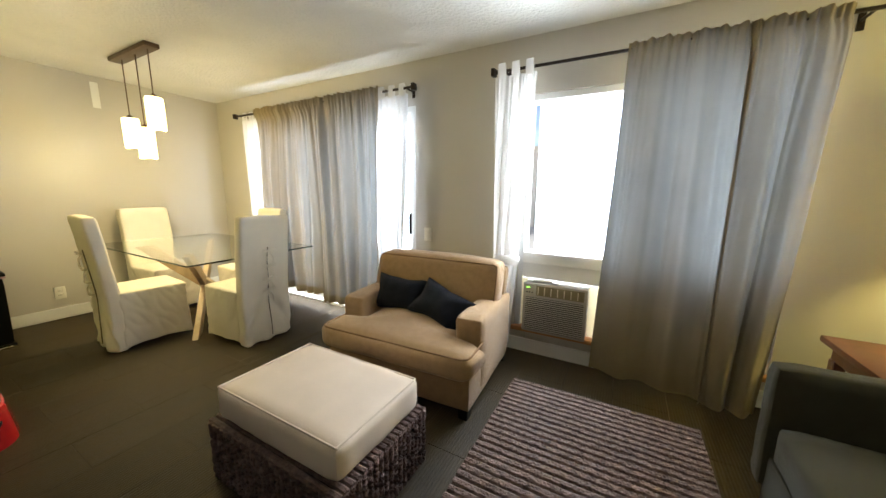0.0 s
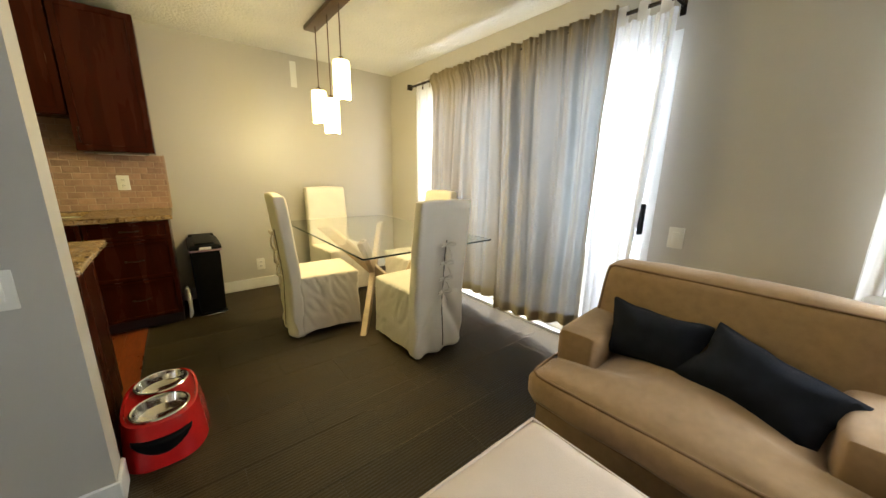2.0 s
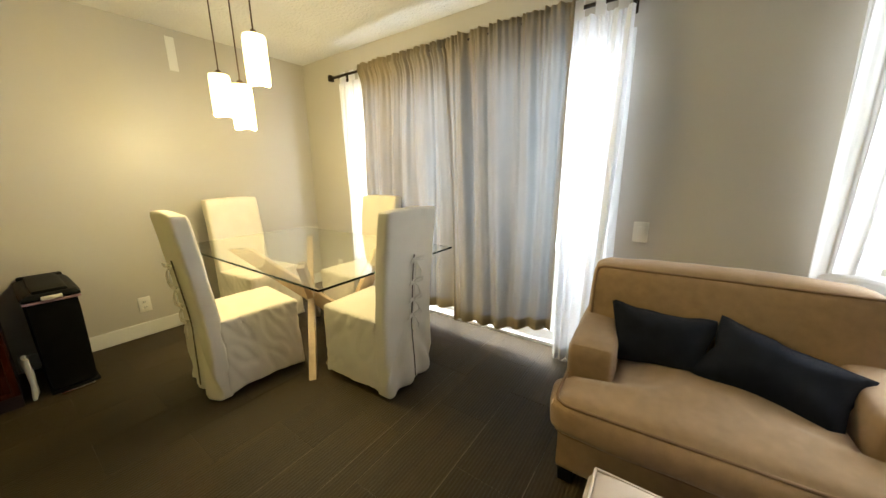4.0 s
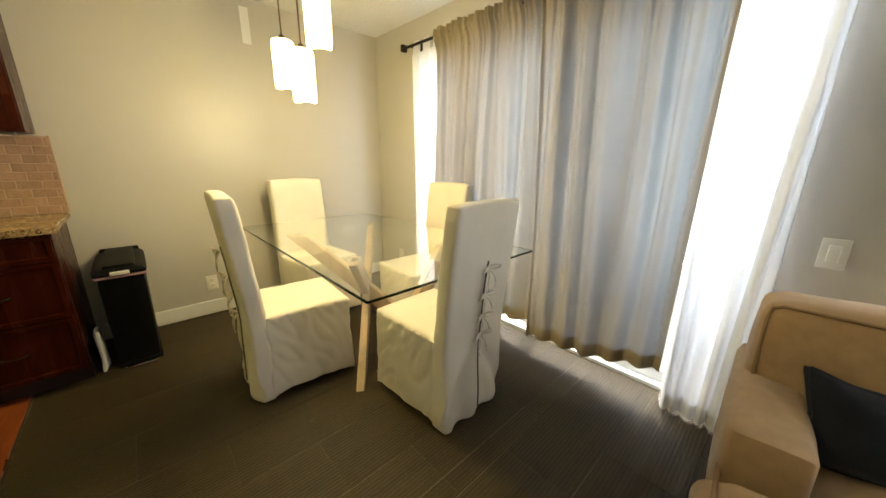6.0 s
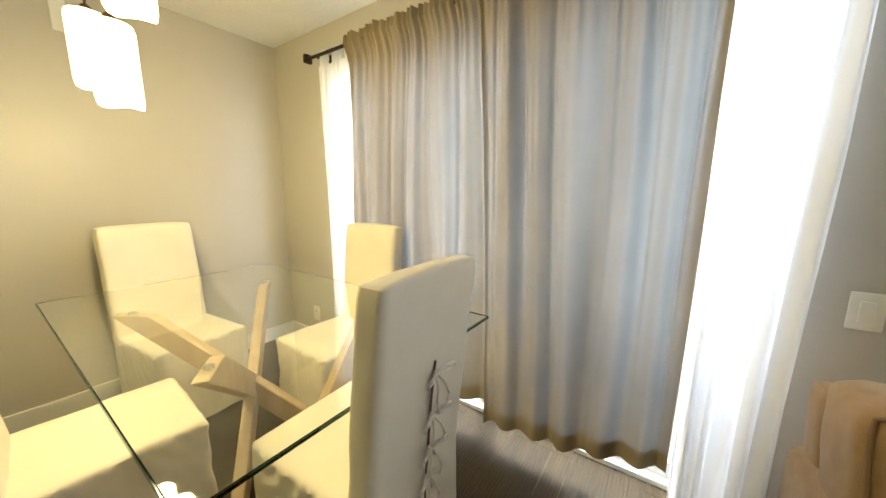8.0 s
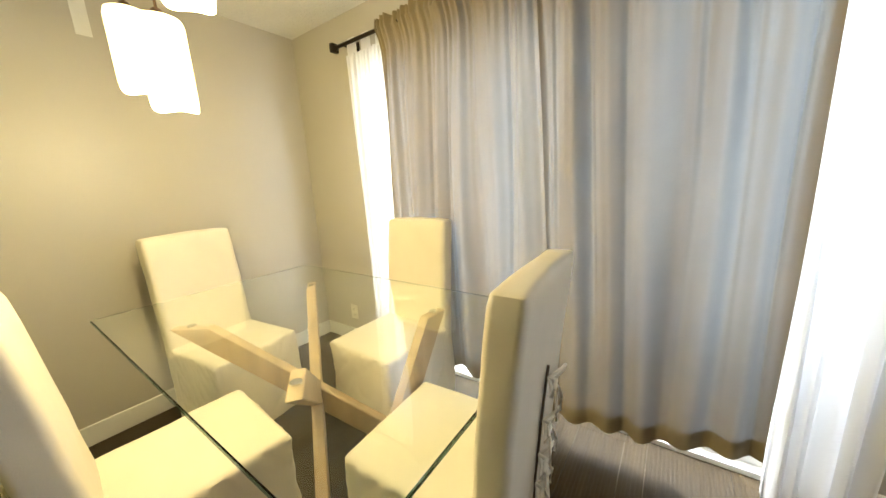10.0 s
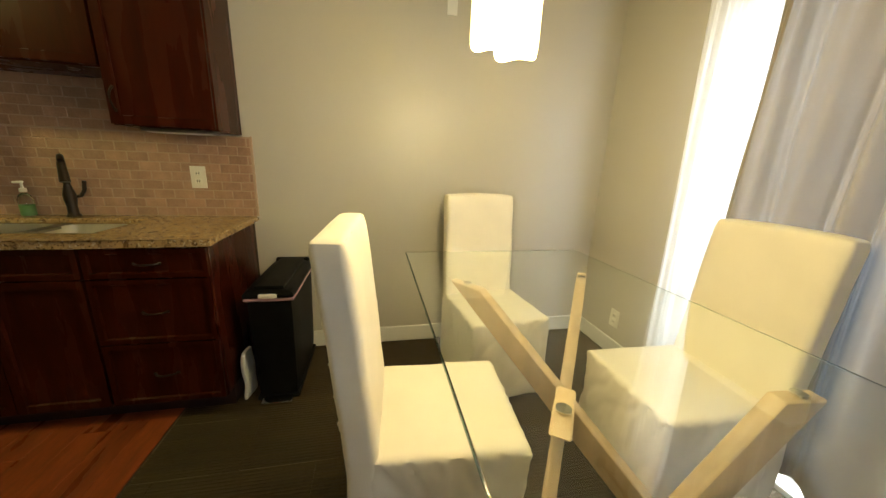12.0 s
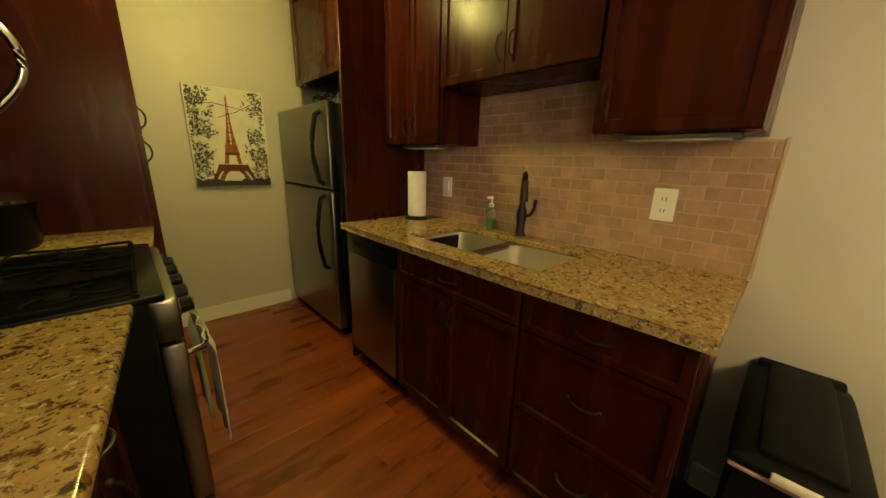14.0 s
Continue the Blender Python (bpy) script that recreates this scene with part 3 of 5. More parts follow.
chair = dining_chair()
CHAIRS = ((-3.675, 1.482, -4), (-2.96, 1.99, 93), (-4.43, 1.955, -84), (-3.665, 2.465, 178))
chair.matrix_world = pose(CHAIRS[0][0], CHAIRS[0][1], 0, 0, 0, CHAIRS[0][2])
for cx, cy, a in CHAIRS[1:]:
    copy_thing(chair, pose(cx, cy, 0, 0, 0, a))

table = thing("dining_table", "rectangular glass dining table on crossed oak planks", "table", (-3.697, 2.02, 0))
part("tabletop", box(-0.92, 0.92, -0.555, 0.555, 0.743, 0.755, 0.003, 1), "glass", table, "clear glass top with green edges").visible_shadow = False
bm = bmesh.new()
for s in (-1, 1):
    add_box(bm, s * 0.9205 - 0.0012, s * 0.9205 + 0.0012, -0.552, 0.552, 0.7445, 0.7535)
    add_box(bm, -0.917, 0.917, s * 0.5555 - 0.0012, s * 0.5555 + 0.0012, 0.7445, 0.7535)
part("glass_edge", bm, "glass_edge", table, smooth=False).visible_shadow = False
for i, (sx, sy) in enumerate(((-1, -1), (1, 1), (-1, 1), (1, -1))):
    top = Vector((sx * 0.415, sy * 0.30, 0.735))
    foot = Vector((-sx * 0.415, -sy * 0.30, 0.0)) if i != 1 else Vector((0.37, -0.15, 0.0))
    d = foot - top
    side = Vector((0, 0, 1)).cross(d).normalized()
    off = side * (0.027 if i % 2 else -0.027) * 1.0
    up = d.cross(side).normalized()
    bm = bmesh.new()
    ring = []
    for p, z in ((top, 0.735), (foot, 0.0)):
        quad = []
        for a, b in ((-1, -1), (1, -1), (1, 1), (-1, 1)):
            q = p + off + side * a * 0.023 + up * b * 0.05
            q = q + d * ((z - q.z) / d.z)
            quad.append(bm.verts.new(q))
        ring.append(quad)
    for k in range(4):
        bm.faces.new((ring[0][k], ring[0][(k + 1) % 4], ring[1][(k + 1) % 4], ring[1][k]))
    bm.faces.new(ring[0])
    bm.faces.new(ring[1])
    bmesh.ops.bevel(bm, geom=bm.edges[:], offset=0.004, segments=1, affect="EDGES")
    leg = part("leg", bm, "oak", table)
    part("glass_pad", lathe([(0.018, 0), (0.018, 0.006)], 16, (*(top + off).xy, 0.737)), "chrome", leg)

# pendant lamp
pend = thing("pendant_lamp", "three lit glass pendant shades on a brown ceiling bar", "pendant lamp", (-3.745, 1.68, H))
part("canopy", box(-0.37, 0.345, -0.05, 0.05, -0.035, 0, 0.006, 2), "canopy", pend, "brown metal ceiling bar")
for px, zt in ((-0.235, 1.92), (0.03, 1.818), (0.258, 2.038)):
    z = zt - H
    part("cord", rod((px, 0, -0.035), (px, 0, z + 0.02), 0.004), "canopy", pend)
    cap = part("cap", rod((px, 0, z - 0.004), (px, 0, z + 0.025), 0.03, 0.012, 16), "canopy", pend)
    bm = bmesh.new()
    n = 28
    rings = []
    for r, zz in ((0.028, 0.0), (0.056, -0.004), (0.061, -0.02), (0.061, -0.14), (0.061, -0.235), (0.058, -0.252), (0.052, -0.245), (0.052, -0.02)):
        rings.append([bm.verts.new((px + r * math.cos(k * 2 * math.pi / n), r * math.sin(k * 2 * math.pi / n), z + zz + (0.006 * math.sin(3 * k * 2 * math.pi / n) if zz < -0.2 else 0))) for k in range(n)])
    for a, b in zip(rings, rings[1:]):
        for k in range(n):
            bm.faces.new((a[k], a[(k + 1) % n], b[(k + 1) % n], b[k]))
    part("shade", bm, "shade", pend, "glowing yellow white glass shade")
    lamp("pendant_bulb", "POINT", pose(-3.745 + px, 1.68, zt - 0.30), 18.5, WARM, soft=0.05)

# ---- living room ----
AX, AY = -1.26, 2.25
part("tucked_end", soft_box(-0.10, 0.10, -0.085, 0.01, 0.77, 0.832, 0.028, 0.01, 0.022, 14, 12), "sheer_thin", caught)
arm = thing("armchair", "wide tan fabric armchair with T-shaped seat cushion", "armchair", (AX, AY, 0), 3)
hw = 0.535
part("base", soft_box(-hw + 0.01, hw - 0.01, -0.40, 0.44, 0.06, 0.30, 0.025, 0.004, 0.003, 10, 3), "taupe", arm)
for s in (-1, 1):
    for y in (-0.36, 0.40):
        part("foot", box(s * 0.48 - 0.03, s * 0.48 + 0.03, y - 0.03, y + 0.03, 0, 0.062, 0.006, 1), "black", arm)
    a, b = sorted((s * hw, s * (hw - 0.185)))
    part("arm", soft_box(a, b, -0.235, 0.43, 0.10, 0.562, 0.035, 0.015, 0.004, 12, 4 + s), "taupe", arm)

T0 = -0.47


def tee(p, u):
    q = p.copy()
    if p.y <= -0.17:
        q.x = p.x * 1.5
    return q


part("seat_cushion", soft_box(-0.36, 0.36, T0, 0.28, 0.27, 0.425, 0.05, 0.055, 0.007, 22, 6, tee), "taupe", arm)
bm = bmesh.new()
for z in (0.412, 0.284):
    side = [(0.528, -0.20, z), (0.528, -0.30, z), (0.528, -0.40, z), (0.518, -0.432, z), (0.49, -0.452, z)]
    add_tube(bm, [(-x, y, zz) for x, y, zz in side] + [(-0.45 + 0.9 * k / 12, -0.457, z) for k in range(13)] + side[::-1], 0.006, 8)
part("piping", bm, "piping", arm)


def recline(p, u):
    q = p.copy()
    q.y += 0.16 * ((p.z + 0.28) / 0.56) - 0.06
    return q


part("back", soft_box(-hw + 0.03, hw - 0.03, 0.26, 0.38, 0.28, 0.765, 0.035, 0.008, 0.004, 12, 8, recline), "taupe", arm)
part("back_cushion", soft_box(-0.507, 0.500, 0.10, 0.30, 0.42, 0.82, 0.045, 0.025, 0.006, 16, 9, recline), "taupe", arm)
bm = bmesh.new()


def on_back(x, z):
    return (x, 0.113 + 0.16 * ((z - 0.6275 + 0.28) / 0.56) - 0.06, z)


side = [on_back(0.492, z) for z in (0.50, 0.60, 0.70, 0.765)] + [on_back(0.484, 0.797)]
add_tube(bm, [(-x, y, z) for x, y, z in side] + [on_back(-0.46 + 0.92 * k / 12, 0.8075) for k in range(13)] + side[::-1], 0.006, 8)
part("piping", bm, "piping", arm)


def pillow(at, rot, w, h):
    def pinch(p, u):
        q = p.copy()
        e = max(abs(u.x), abs(u.z))
        q.y *= 1 - 0.8 * e ** 3
        f = 1 - 0.17 * (1 - abs(u.x * u.z)) * e
        q.x *= f
        q.z *= f
        return q
    bm = soft_box(-w / 2, w / 2, -0.075, 0.075, -h / 2, h / 2, 0.012, 0.0, 0.012, 16, at[0], pinch)
    ob = solo("throw_pillow", bm, "navy", "dark navy throw pillow on the armchair seat", "pillow", group="pillows on the armchair")
    ob.matrix_world = pose(*at, *rot)


pillow((AX - 0.20, AY - 0.005, 0.555), (-26, 5, 9), 0.40, 0.26)
pillow((AX + 0.165, AY - 0.035, 0.530), (-42, 14, -12), 0.44, 0.28)


def wicker_block(name, label, category, x0, x1, y0, y1, top, rib, along_x_top=True):
    cx, cy = (x0 + x1) / 2, (y0 + y1) / 2
    th = thing(name, label, category, (cx, cy, 0))
    hx, hy = (x1 - x0) / 2, (y1 - y0) / 2
    part("core", box(-hx + 0.012, hx - 0.012, -hy + 0.012, hy - 0.012, 0.0, top - 0.012), "cherry_dark", th, smooth=False)

    def rope(bm, a, b, r, seed):
        a, b = Vector(a), Vector(b)
        k = max(8, int((b - a).length / 0.022))
        pts = []
        for i in range(k + 1):
            p = a + (b - a) * i / k
            p += 0.0025 * noise.noise_vector(Vector((i * 0.9, seed, 0)))
            pts.append(p)
        add_tube(bm, pts, r, 7)
    n = int((2 * hy) / rib)
    for k in range(n):
        y = -hy + rib * (k + 0.5) * (2 * hy / (n * rib))
        bm = bmesh.new()
        r = rib * 0.52
        rope(bm, (-hx, y, top - r), (hx, y, top - r), r, k)
        for s in (-1, 1):
            rope(bm, (s * (hx - r * 0.6), y, 0.005), (s * (hx - r * 0.6), y, top - r), r * 0.98, k + 50 * s)
        part("woven_rib", bm, "wicker", th)
    n = int((2 * hx) / rib)
    for s in (-1, 1):
        for k in range(n):
            x = -hx + rib * (k + 0.5) * (2 * hx / (n * rib))
            bm = bmesh.new()
            rope(bm, (x, s * (hy - 0.008), 0.005), (x, s * (hy - 0.008), top - 0.012), rib * 0.5, k + 200)
            part("woven_rib", bm, "wicker", th)
    return th


wicker_block("wicker_ottoman_base", "dark woven rope ottoman base under a cushion", "ottoman", -1.60, -0.80, 0.985, 1.55, 0.29, 0.03)
ott = thing("ottoman_cushion", "cream leather cushion lying on the woven ottoman", "cushion", (-1.19, 1.265, 0.29))
part("pad", soft_box(-0.392, 0.365, -0.252, 0.268, 0.0, 0.151, 0.035, 0.014, 0.004, 14, 2), "cream", ott)
bm = bmesh.new()
q = [(-0.377, -0.237), (0.35, -0.237), (0.35, 0.253), (-0.377, 0.253), (-0.377, -0.237)]
add_tube(bm, [(*(Vector(q[i]) + (Vector(q[i + 1]) - Vector(q[i])) * k / 10), 0.144) for i in range(4) for k in range(11)], 0.005, 6)
part("piping", bm, "cream", ott)
wicker_block("wicker_table", "low dark woven rope table with ribbed top", "coffee table", -0.445, 0.282, 1.0, 1.80, 0.42, 0.03)

gc = thing("green_armchair", "olive fabric armchair with straight arms", "armchair", (0.95, 1.68, 0))
for s in (-1, 1):
    part("arm", soft_box(-0.42, 0.40, s * 0.36 - 0.05, s * 0.36 + 0.05, 0.12, 0.65, 0.025, 0.004, 0.003, 10, 3), "olive", gc)
part("seat_cushion", soft_box(-0.40, 0.32, -0.31, 0.31, 0.26, 0.43, 0.045, 0.025, 0.005, 10, 4), "olive", gc)
part("base", soft_box(-0.40, 0.38, -0.33, 0.33, 0.08, 0.27, 0.02, 0, 0.002, 6, 4), "olive", gc)
part("back", soft_box(0.28, 0.45, -0.36, 0.36, 0.12, 0.85, 0.05, 0.02, 0.004, 10, 5), "olive", gc)
for sx in (-0.36, 0.38):
    for sy in (-0.33, 0.33):
        part("foot", box(sx - 0.025, sx + 0.025, sy - 0.025, sy + 0.025, 0, 0.13, 0.004, 1), "cherry_dark", gc)
ob = solo("throw_pillow", soft_box(-0.2, 0.2, -0.06, 0.06, -0.17, 0.17, 0.03, 0.02, 0.01, 10, 7), "linen", "pale linen pillow leaning in the olive armchair", "pillow")
ob.matrix_world = pose(1.10, 1.76, 0.62, -20, 0, 80)

st = thing("side_table", "reddish wooden side table in the corner", "side table", (1.45, 2.52, 0))
part("tabletop", box(-0.50, 0.50, -0.28, 0.28, 0.53, 0.565, 0.006, 2), "table_wood", st)
part("apron", box(-0.46, 0.46, -0.24, 0.24, 0.45, 0.53, 0.003, 1), "table_wood", st)
for sx in (-0.44, 0.44):
    for sy in (-0.22, 0.22):
        part("leg", box(sx - 0.025, sx + 0.025, sy - 0.025, sy + 0.025, 0, 0.455, 0.004, 1), "table_wood", st)
solo("remote_control", box(-0.08, 0.08, -0.025, 0.025, 0, 0.02, 0.006, 2), "black", "black remote control on the side table", "remote control", (1.17, 2.42, 0.565), 20)
tl = thing("table_lamp", "lit table lamp on the corner side table", "table lamp", (1.62, 2.6, 0.565))
part("base", lathe([(0.10, 0), (0.095, 0.02), (0.025, 0.05), (0.04, 0.2), (0.06, 0.36), (0.015, 0.52), (0.010, 0.68)], 24), "bronze", tl)
bm = bmesh.new()
add_patch(bm, 32, 1, lambda u, v: Vector(((0.17 - 0.05 * v) * math.cos(2 * math.pi * u), (0.17 - 0.05 * v) * math.sin(2 * math.pi * u), 0.62 + 0.26 * v)))
part("shade", bm, cloth("lampshade", (0.85, 0.75, 0.5), 0.6), tl)
lamp("table_bulb", "POINT", pose(1.62, 2.6, 1.34), 58, (1.0, 0.82, 0.24), soft=0.04)

# air conditioner
ac = thing("air_conditioner", "beige window air conditioner with green display", "air conditioner", (-0.455, N, 0.217))
AW, AH, AF = 0.232, 0.395, -0.085
part("cabinet", box(-AW, AW, AF + 0.02, 0.10, 0, AH, 0.01, 2), "ac_body", ac)
part("front_bezel", box(-AW - 0.004, AW + 0.004, AF, AF + 0.022, 0.0, AH + 0.004, 0.008, 2), "ac_body", ac)
# dark sheet stands in for the shaded gaps between louvers
part("grille_recess", box(-AW + 0.02, AW - 0.02, AF - 0.002, AF + 0.004, 0.02, 0.285), "ac_dark", ac, smooth=False)
for k in range(17):
    part("louver", box(-AW + 0.02, AW - 0.02, AF - 0.010, AF + 0.002, 0.026 + 0.0155 * k, 0.033 + 0.0155 * k, 0.002, 1), "ac_body", ac)
part("outlet_recess", box(-AW + 0.10, AW - 0.02, AF - 0.003, AF + 0.004, 0.305, 0.382), "ac_outlet", ac, "dim beige outlet strip", smooth=False)
for k in range(7):
    x = -AW + 0.11 + 0.048 * k
    part("vane", box(x, x + 0.006, AF - 0.008, AF + 0.0, 0.312, 0.374, 0.002, 1), "pleat", ac)
part("control_panel", box(-AW + 0.012, -AW + 0.09, AF - 0.004, AF + 0.003, 0.30, 0.39, 0.002, 1), "ac_body", ac)
part("display", box(-AW + 0.026, -AW + 0.046, AF - 0.006, AF, 0.359, 0.367), "led", ac, "green lit display", smooth=False)
for k in range(3):
    part("button", box(-AW + 0.022 + 0.02 * k, -AW + 0.034 + 0.02 * k, AF - 0.007, AF, 0.32, 0.33, 0.002, 1), "ac_dark", ac)


rc = thing("remote_control", "pale grey remote control lying on the air conditioner", "remote control", (-0.56, N - 0.02, 0.217 + AH), 8)
part("body", box(-0.075, 0.075, -0.022, 0.022, 0, 0.018, 0.006, 2), "plate", rc)
part("keypad", box(-0.065, 0.02, -0.015, 0.015, 0.0175, 0.0195, 0.001, 1), "ac_body", rc, "grey rubber keypad")


def wall_plate(name, label, at, turn, kind_of):
    th = thing(name, label, "light switch" if kind_of == "switch" else "outlet", at, turn, group="wall plates")
    part("plate", box(-0.04, 0.04, -0.007, 0, -0.062, 0.062, 0.004, 2), "plate", th)
    if kind_of == "switch":
        part("rocker", box(-0.017, 0.017, -0.012, -0.006, -0.034, 0.034, 0.003, 2), "plate", th)
    else:
        for z in (-0.022, 0.022):
            s = part("socket", box(-0.016, 0.016, -0.010, -0.006, z - 0.016, z + 0.016, 0.004, 2), "plate", th)
            for x in (-0.006, 0.006):
                part("slot", box(x - 0.0015, x + 0.0015, -0.0115, -0.009, z - 0.006, z + 0.006), "dark_slot", s, smooth=False)


wall_plate("light_switch", "white rocker switch on the wall by the patio door", (-1.625, N, 0.918), 0, "switch")
wall_plate("outlet", "white outlet low on the dining wall", (W, 1.261, 0.265), 90, "outlet")
wall_plate("outlet", "white outlet low in the dining corner", (-4.555, N, 0.265), 0, "outlet")
wall_plate("outlet", "white outlet on the tiled backsplash", (W + 0.012, 0.30, 1.135), 90, "outlet")
wall_plate("light_switch", "white switch on the tiled backsplash", (W + 0.012, -0.90, 1.115), 90, "switch")
wall_plate("light_switch", "white switch on the partition wall", (-2.54, 0.19, 0.90), 90, "switch")

# trash bin
tb = thing("trash_bin", "slim black plastic step bin with pink liner showing", "trash bin", (-4.662, 0.772, 0))


def taper(p, u):
    k = 0.92 + 0.08 * (u.z + 1) / 2
    return Vector((p.x * k, p.y * k, p.z))


part("body", soft_box(-0.275, 0.275, -0.11, 0.11, 0.015, 0.58, 0.025, 0, 0, 6, 0, taper), "black", tb)
part("liner", soft_box(-0.283, 0.283, -0.117, 0.117, 0.573, 0.590, 0.008, 0, 0.003, 6, 0), "pink", tb, "pink bag edge")
part("lid", soft_box(-0.287, 0.287, -0.12, 0.12, 0.588, 0.636, 0.014, 0.003, 0, 8, 0, lambda p, u: Vector((p.x * (1 - 0.07 * max(0, u.z)), p.y * (1 - 0.26 * max(0, u.z)), p.z))), "black", tb)
part("lid_panel", soft_box(-0.255, 0.262, -0.072, 0.072, 0.615, 0.652, 0.012, 0.002, 0, 8, 0), "black", tb)
part("hinge", box(-0.287, -0.235, -0.10, 0.10, 0.60, 0.648, 0.01, 2), "black", tb)
part("latch", box(0.272, 0.296, -0.042, 0.042, 0.594, 0.616, 0.005, 2), "plate", tb, "pale latch tab")
part("pedal", box(0.25, 0.315, -0.075, 0.075, 0.002, 0.02, 0.006, 2), "chrome", tb)
part("base", box(-0.26, 0.265, -0.105, 0.105, 0.0, 0.02, 0.005, 1), "black", tb)
gb = thing("plastic_bags", "crumpled clear bags between bin and cabinet", "bag", (-4.47, 0.615, 0))
part("sheet", soft_box(-0.06, 0.06, -0.012, 0.012, 0.0, 0.26, 0.01, 0, 0.02, 8, 5), "plate", gb)

# dog feeder
df = thing("pet_feeder", "red plastic raised pet feeder with two steel bowls", "pet feeder", (-2.935, 0.462, 0))


bm = bmesh.new()
n = 40
prof = ((1.06, 0.0), (1.0, 0.10), (0.93, 0.20), (0.90, 0.222), (0.84, 0.225), (0.82, 0.215))
rings = []
for k, z in prof:
    ring = []
    for i in range(n):
        t = 2 * math.pi * i / n
        c, s = math.cos(t), math.sin(t)
        x = math.copysign(abs(c) ** 0.7, c) * 0.26 * k
        y = math.copysign(abs(s) ** 0.7, s) * 0.158 * k
        ring.append(bm.verts.new((x, y, z * 0.86)))
    rings.append(ring)
for a, b in zip(rings, rings[1:]):
    for i in range(n):
        bm.faces.new((a[i], a[(i + 1) % n], b[(i + 1) % n], b[i]))
bm.faces.new(rings[0])
rim = [bm.edges.get((rings[-1][i], rings[-1][(i + 1) % n])) for i in range(n)]
for x in (-0.115, 0.115):
    hole = [bm.verts.new((x + 0.104 * math.cos(2 * math.pi * i / 24), 0.104 * math.sin(2 * math.pi * i / 24), rings[-1][0].co.z)) for i in range(24)]
    rim += [bm.edges.new((hole[i], hole[(i + 1) % 24])) for i in range(24)]
bmesh.ops.triangle_fill(bm, edges=rim, use_beauty=True)
part("stand", bm, "red", df)
for x in (-0.115, 0.115):
    part("bowl", lathe([(0.001, 0.168), (0.095, 0.175), (0.110, 0.230), (0.104, 0.234), (0.098, 0.231), (0.086, 0.19), (0.06, 0.176), (0.001, 0.172)], 32, (x, 0, -0.030)), "chrome", df, "polished steel bowl")


def smile(p, u):
    return Vector((p.x - 2.6 * p.y * p.y, p.y, p.z * (1 - 0.75 * u.y * u.y) + 3.4 * p.y * p.y))


# black insert drawn for the shade inside the hand hole
part("opening", soft_box(0.222, 0.272, -0.105, 0.105, 0.055, 0.130, 0.018, 0, 0, 9, 0, smile), "black", df, "black insert for the shaded hand slot")

# ---- kitchen ----
FX = -4.335
CT = 0.91


def panel_door(bm, y0, y1, z0, z1, x, s=1, frame_w=0.055):
    """A shaker front in the plane x, facing s along x."""
    a, b = sorted((x, x + s * 0.022))
    add_box(bm, a, b, y0, y1, z0, z1)
    bm.normal_update()
    face = max(bm.faces, key=lambda f: f.normal.x * s)
    bmesh.ops.inset_region(bm, faces=[face], thickness=0.004, depth=0.0)
    bmesh.ops.inset_region(bm, faces=[face], thickness=frame_w - 0.008, depth=0.0)
    bmesh.ops.inset_region(bm, faces=[face], thickness=0.006, depth=-0.010)
    return bm


def pull(parent, p, d, s=1):
    """A bow handle centred on p, along d (y or z), standing out along x."""
    d = Vector(d)
    p = Vector(p)
    pts = [p + d * (-0.048 + 0.096 * k / 8) + Vector((s * 0.026 * math.sin(math.pi * k / 8) ** 0.6, 0, 0)) for k in range(9)]
    bm = tube(pts, 0.0045, 8)
    for e in (-0.048, 0.048):
        add_rod(bm, p + d * e, p + d * e + Vector((s * 0.006, 0, 0)), 0.008, 0.006, 10)
    part("handle", bm, "bronze", parent, "dark bronze bow handle")


def cabinet(name, label, x_back, x_front, y0, y1, z0, z1, fronts, s=1, toe=True, group="kitchen cabinets", low=0.0):
    cy = (y0 + y1) / 2
    th = thing(name, label, "cabinet", (0, cy, 0), group=group)
    a, b = sorted((x_back, x_front))
    part("body", box(a, b, y0 - cy, y1 - cy, z0 + (0.10 if toe else 0), z1 - low, 0.002, 1), "cherry", th)
    if low:
        part("front_rail", box(x_front - 0.02, x_front, y0 - cy, y1 - cy, z1 - low, z1), "cherry", th, smooth=False)
    if toe:
        a2, b2 = sorted((x_back, x_front - s * 0.06))
        part("toe_kick", box(a2, b2, y0 - cy, y1 - cy, z0, z0 + 0.10), "cherry_dark", th, smooth=False)
    for kind, fy0, fy1, fz0, fz1, hy, hz, hd in fronts:
        bm = panel_door(bmesh.new(), fy0 - cy, fy1 - cy, fz0, fz1, x_front, s, 0.055 if kind == "door" else 0.035)
        f = part("door" if kind == "door" else "drawer_front", bm, "cherry", th)
        if hy is not None:
            pull(f, (x_front + s * 0.022, hy - cy, hz), (0, 1, 0) if hd == "y" else (0, 0, 1), s)
    return th


cabinet("base_cabinet", "dark cherry drawer unit at the counter end", W, FX, 0.09, 0.565, 0, 0.872,
        [("drawer", 0.095, 0.56, 0.735, 0.865, 0.33, 0.80, "y"), ("drawer", 0.095, 0.56, 0.425, 0.728, 0.33, 0.575, "y"), ("drawer", 0.095, 0.56, 0.11, 0.418, 0.33, 0.265, "y")])
cabinet("base_cabinet", "dark cherry sink cabinet with two doors", W, FX, -0.625, 0.088, 0, 0.872,
        [("drawer", -0.62, 0.083, 0.735, 0.865, -0.27, 0.80, "y"), ("door", -0.62, -0.271, 0.11, 0.728, -0.30, 0.64, "z"), ("door", -0.266, 0.083, 0.11, 0.728, -0.235, 0.64, "z")], low=0.19)
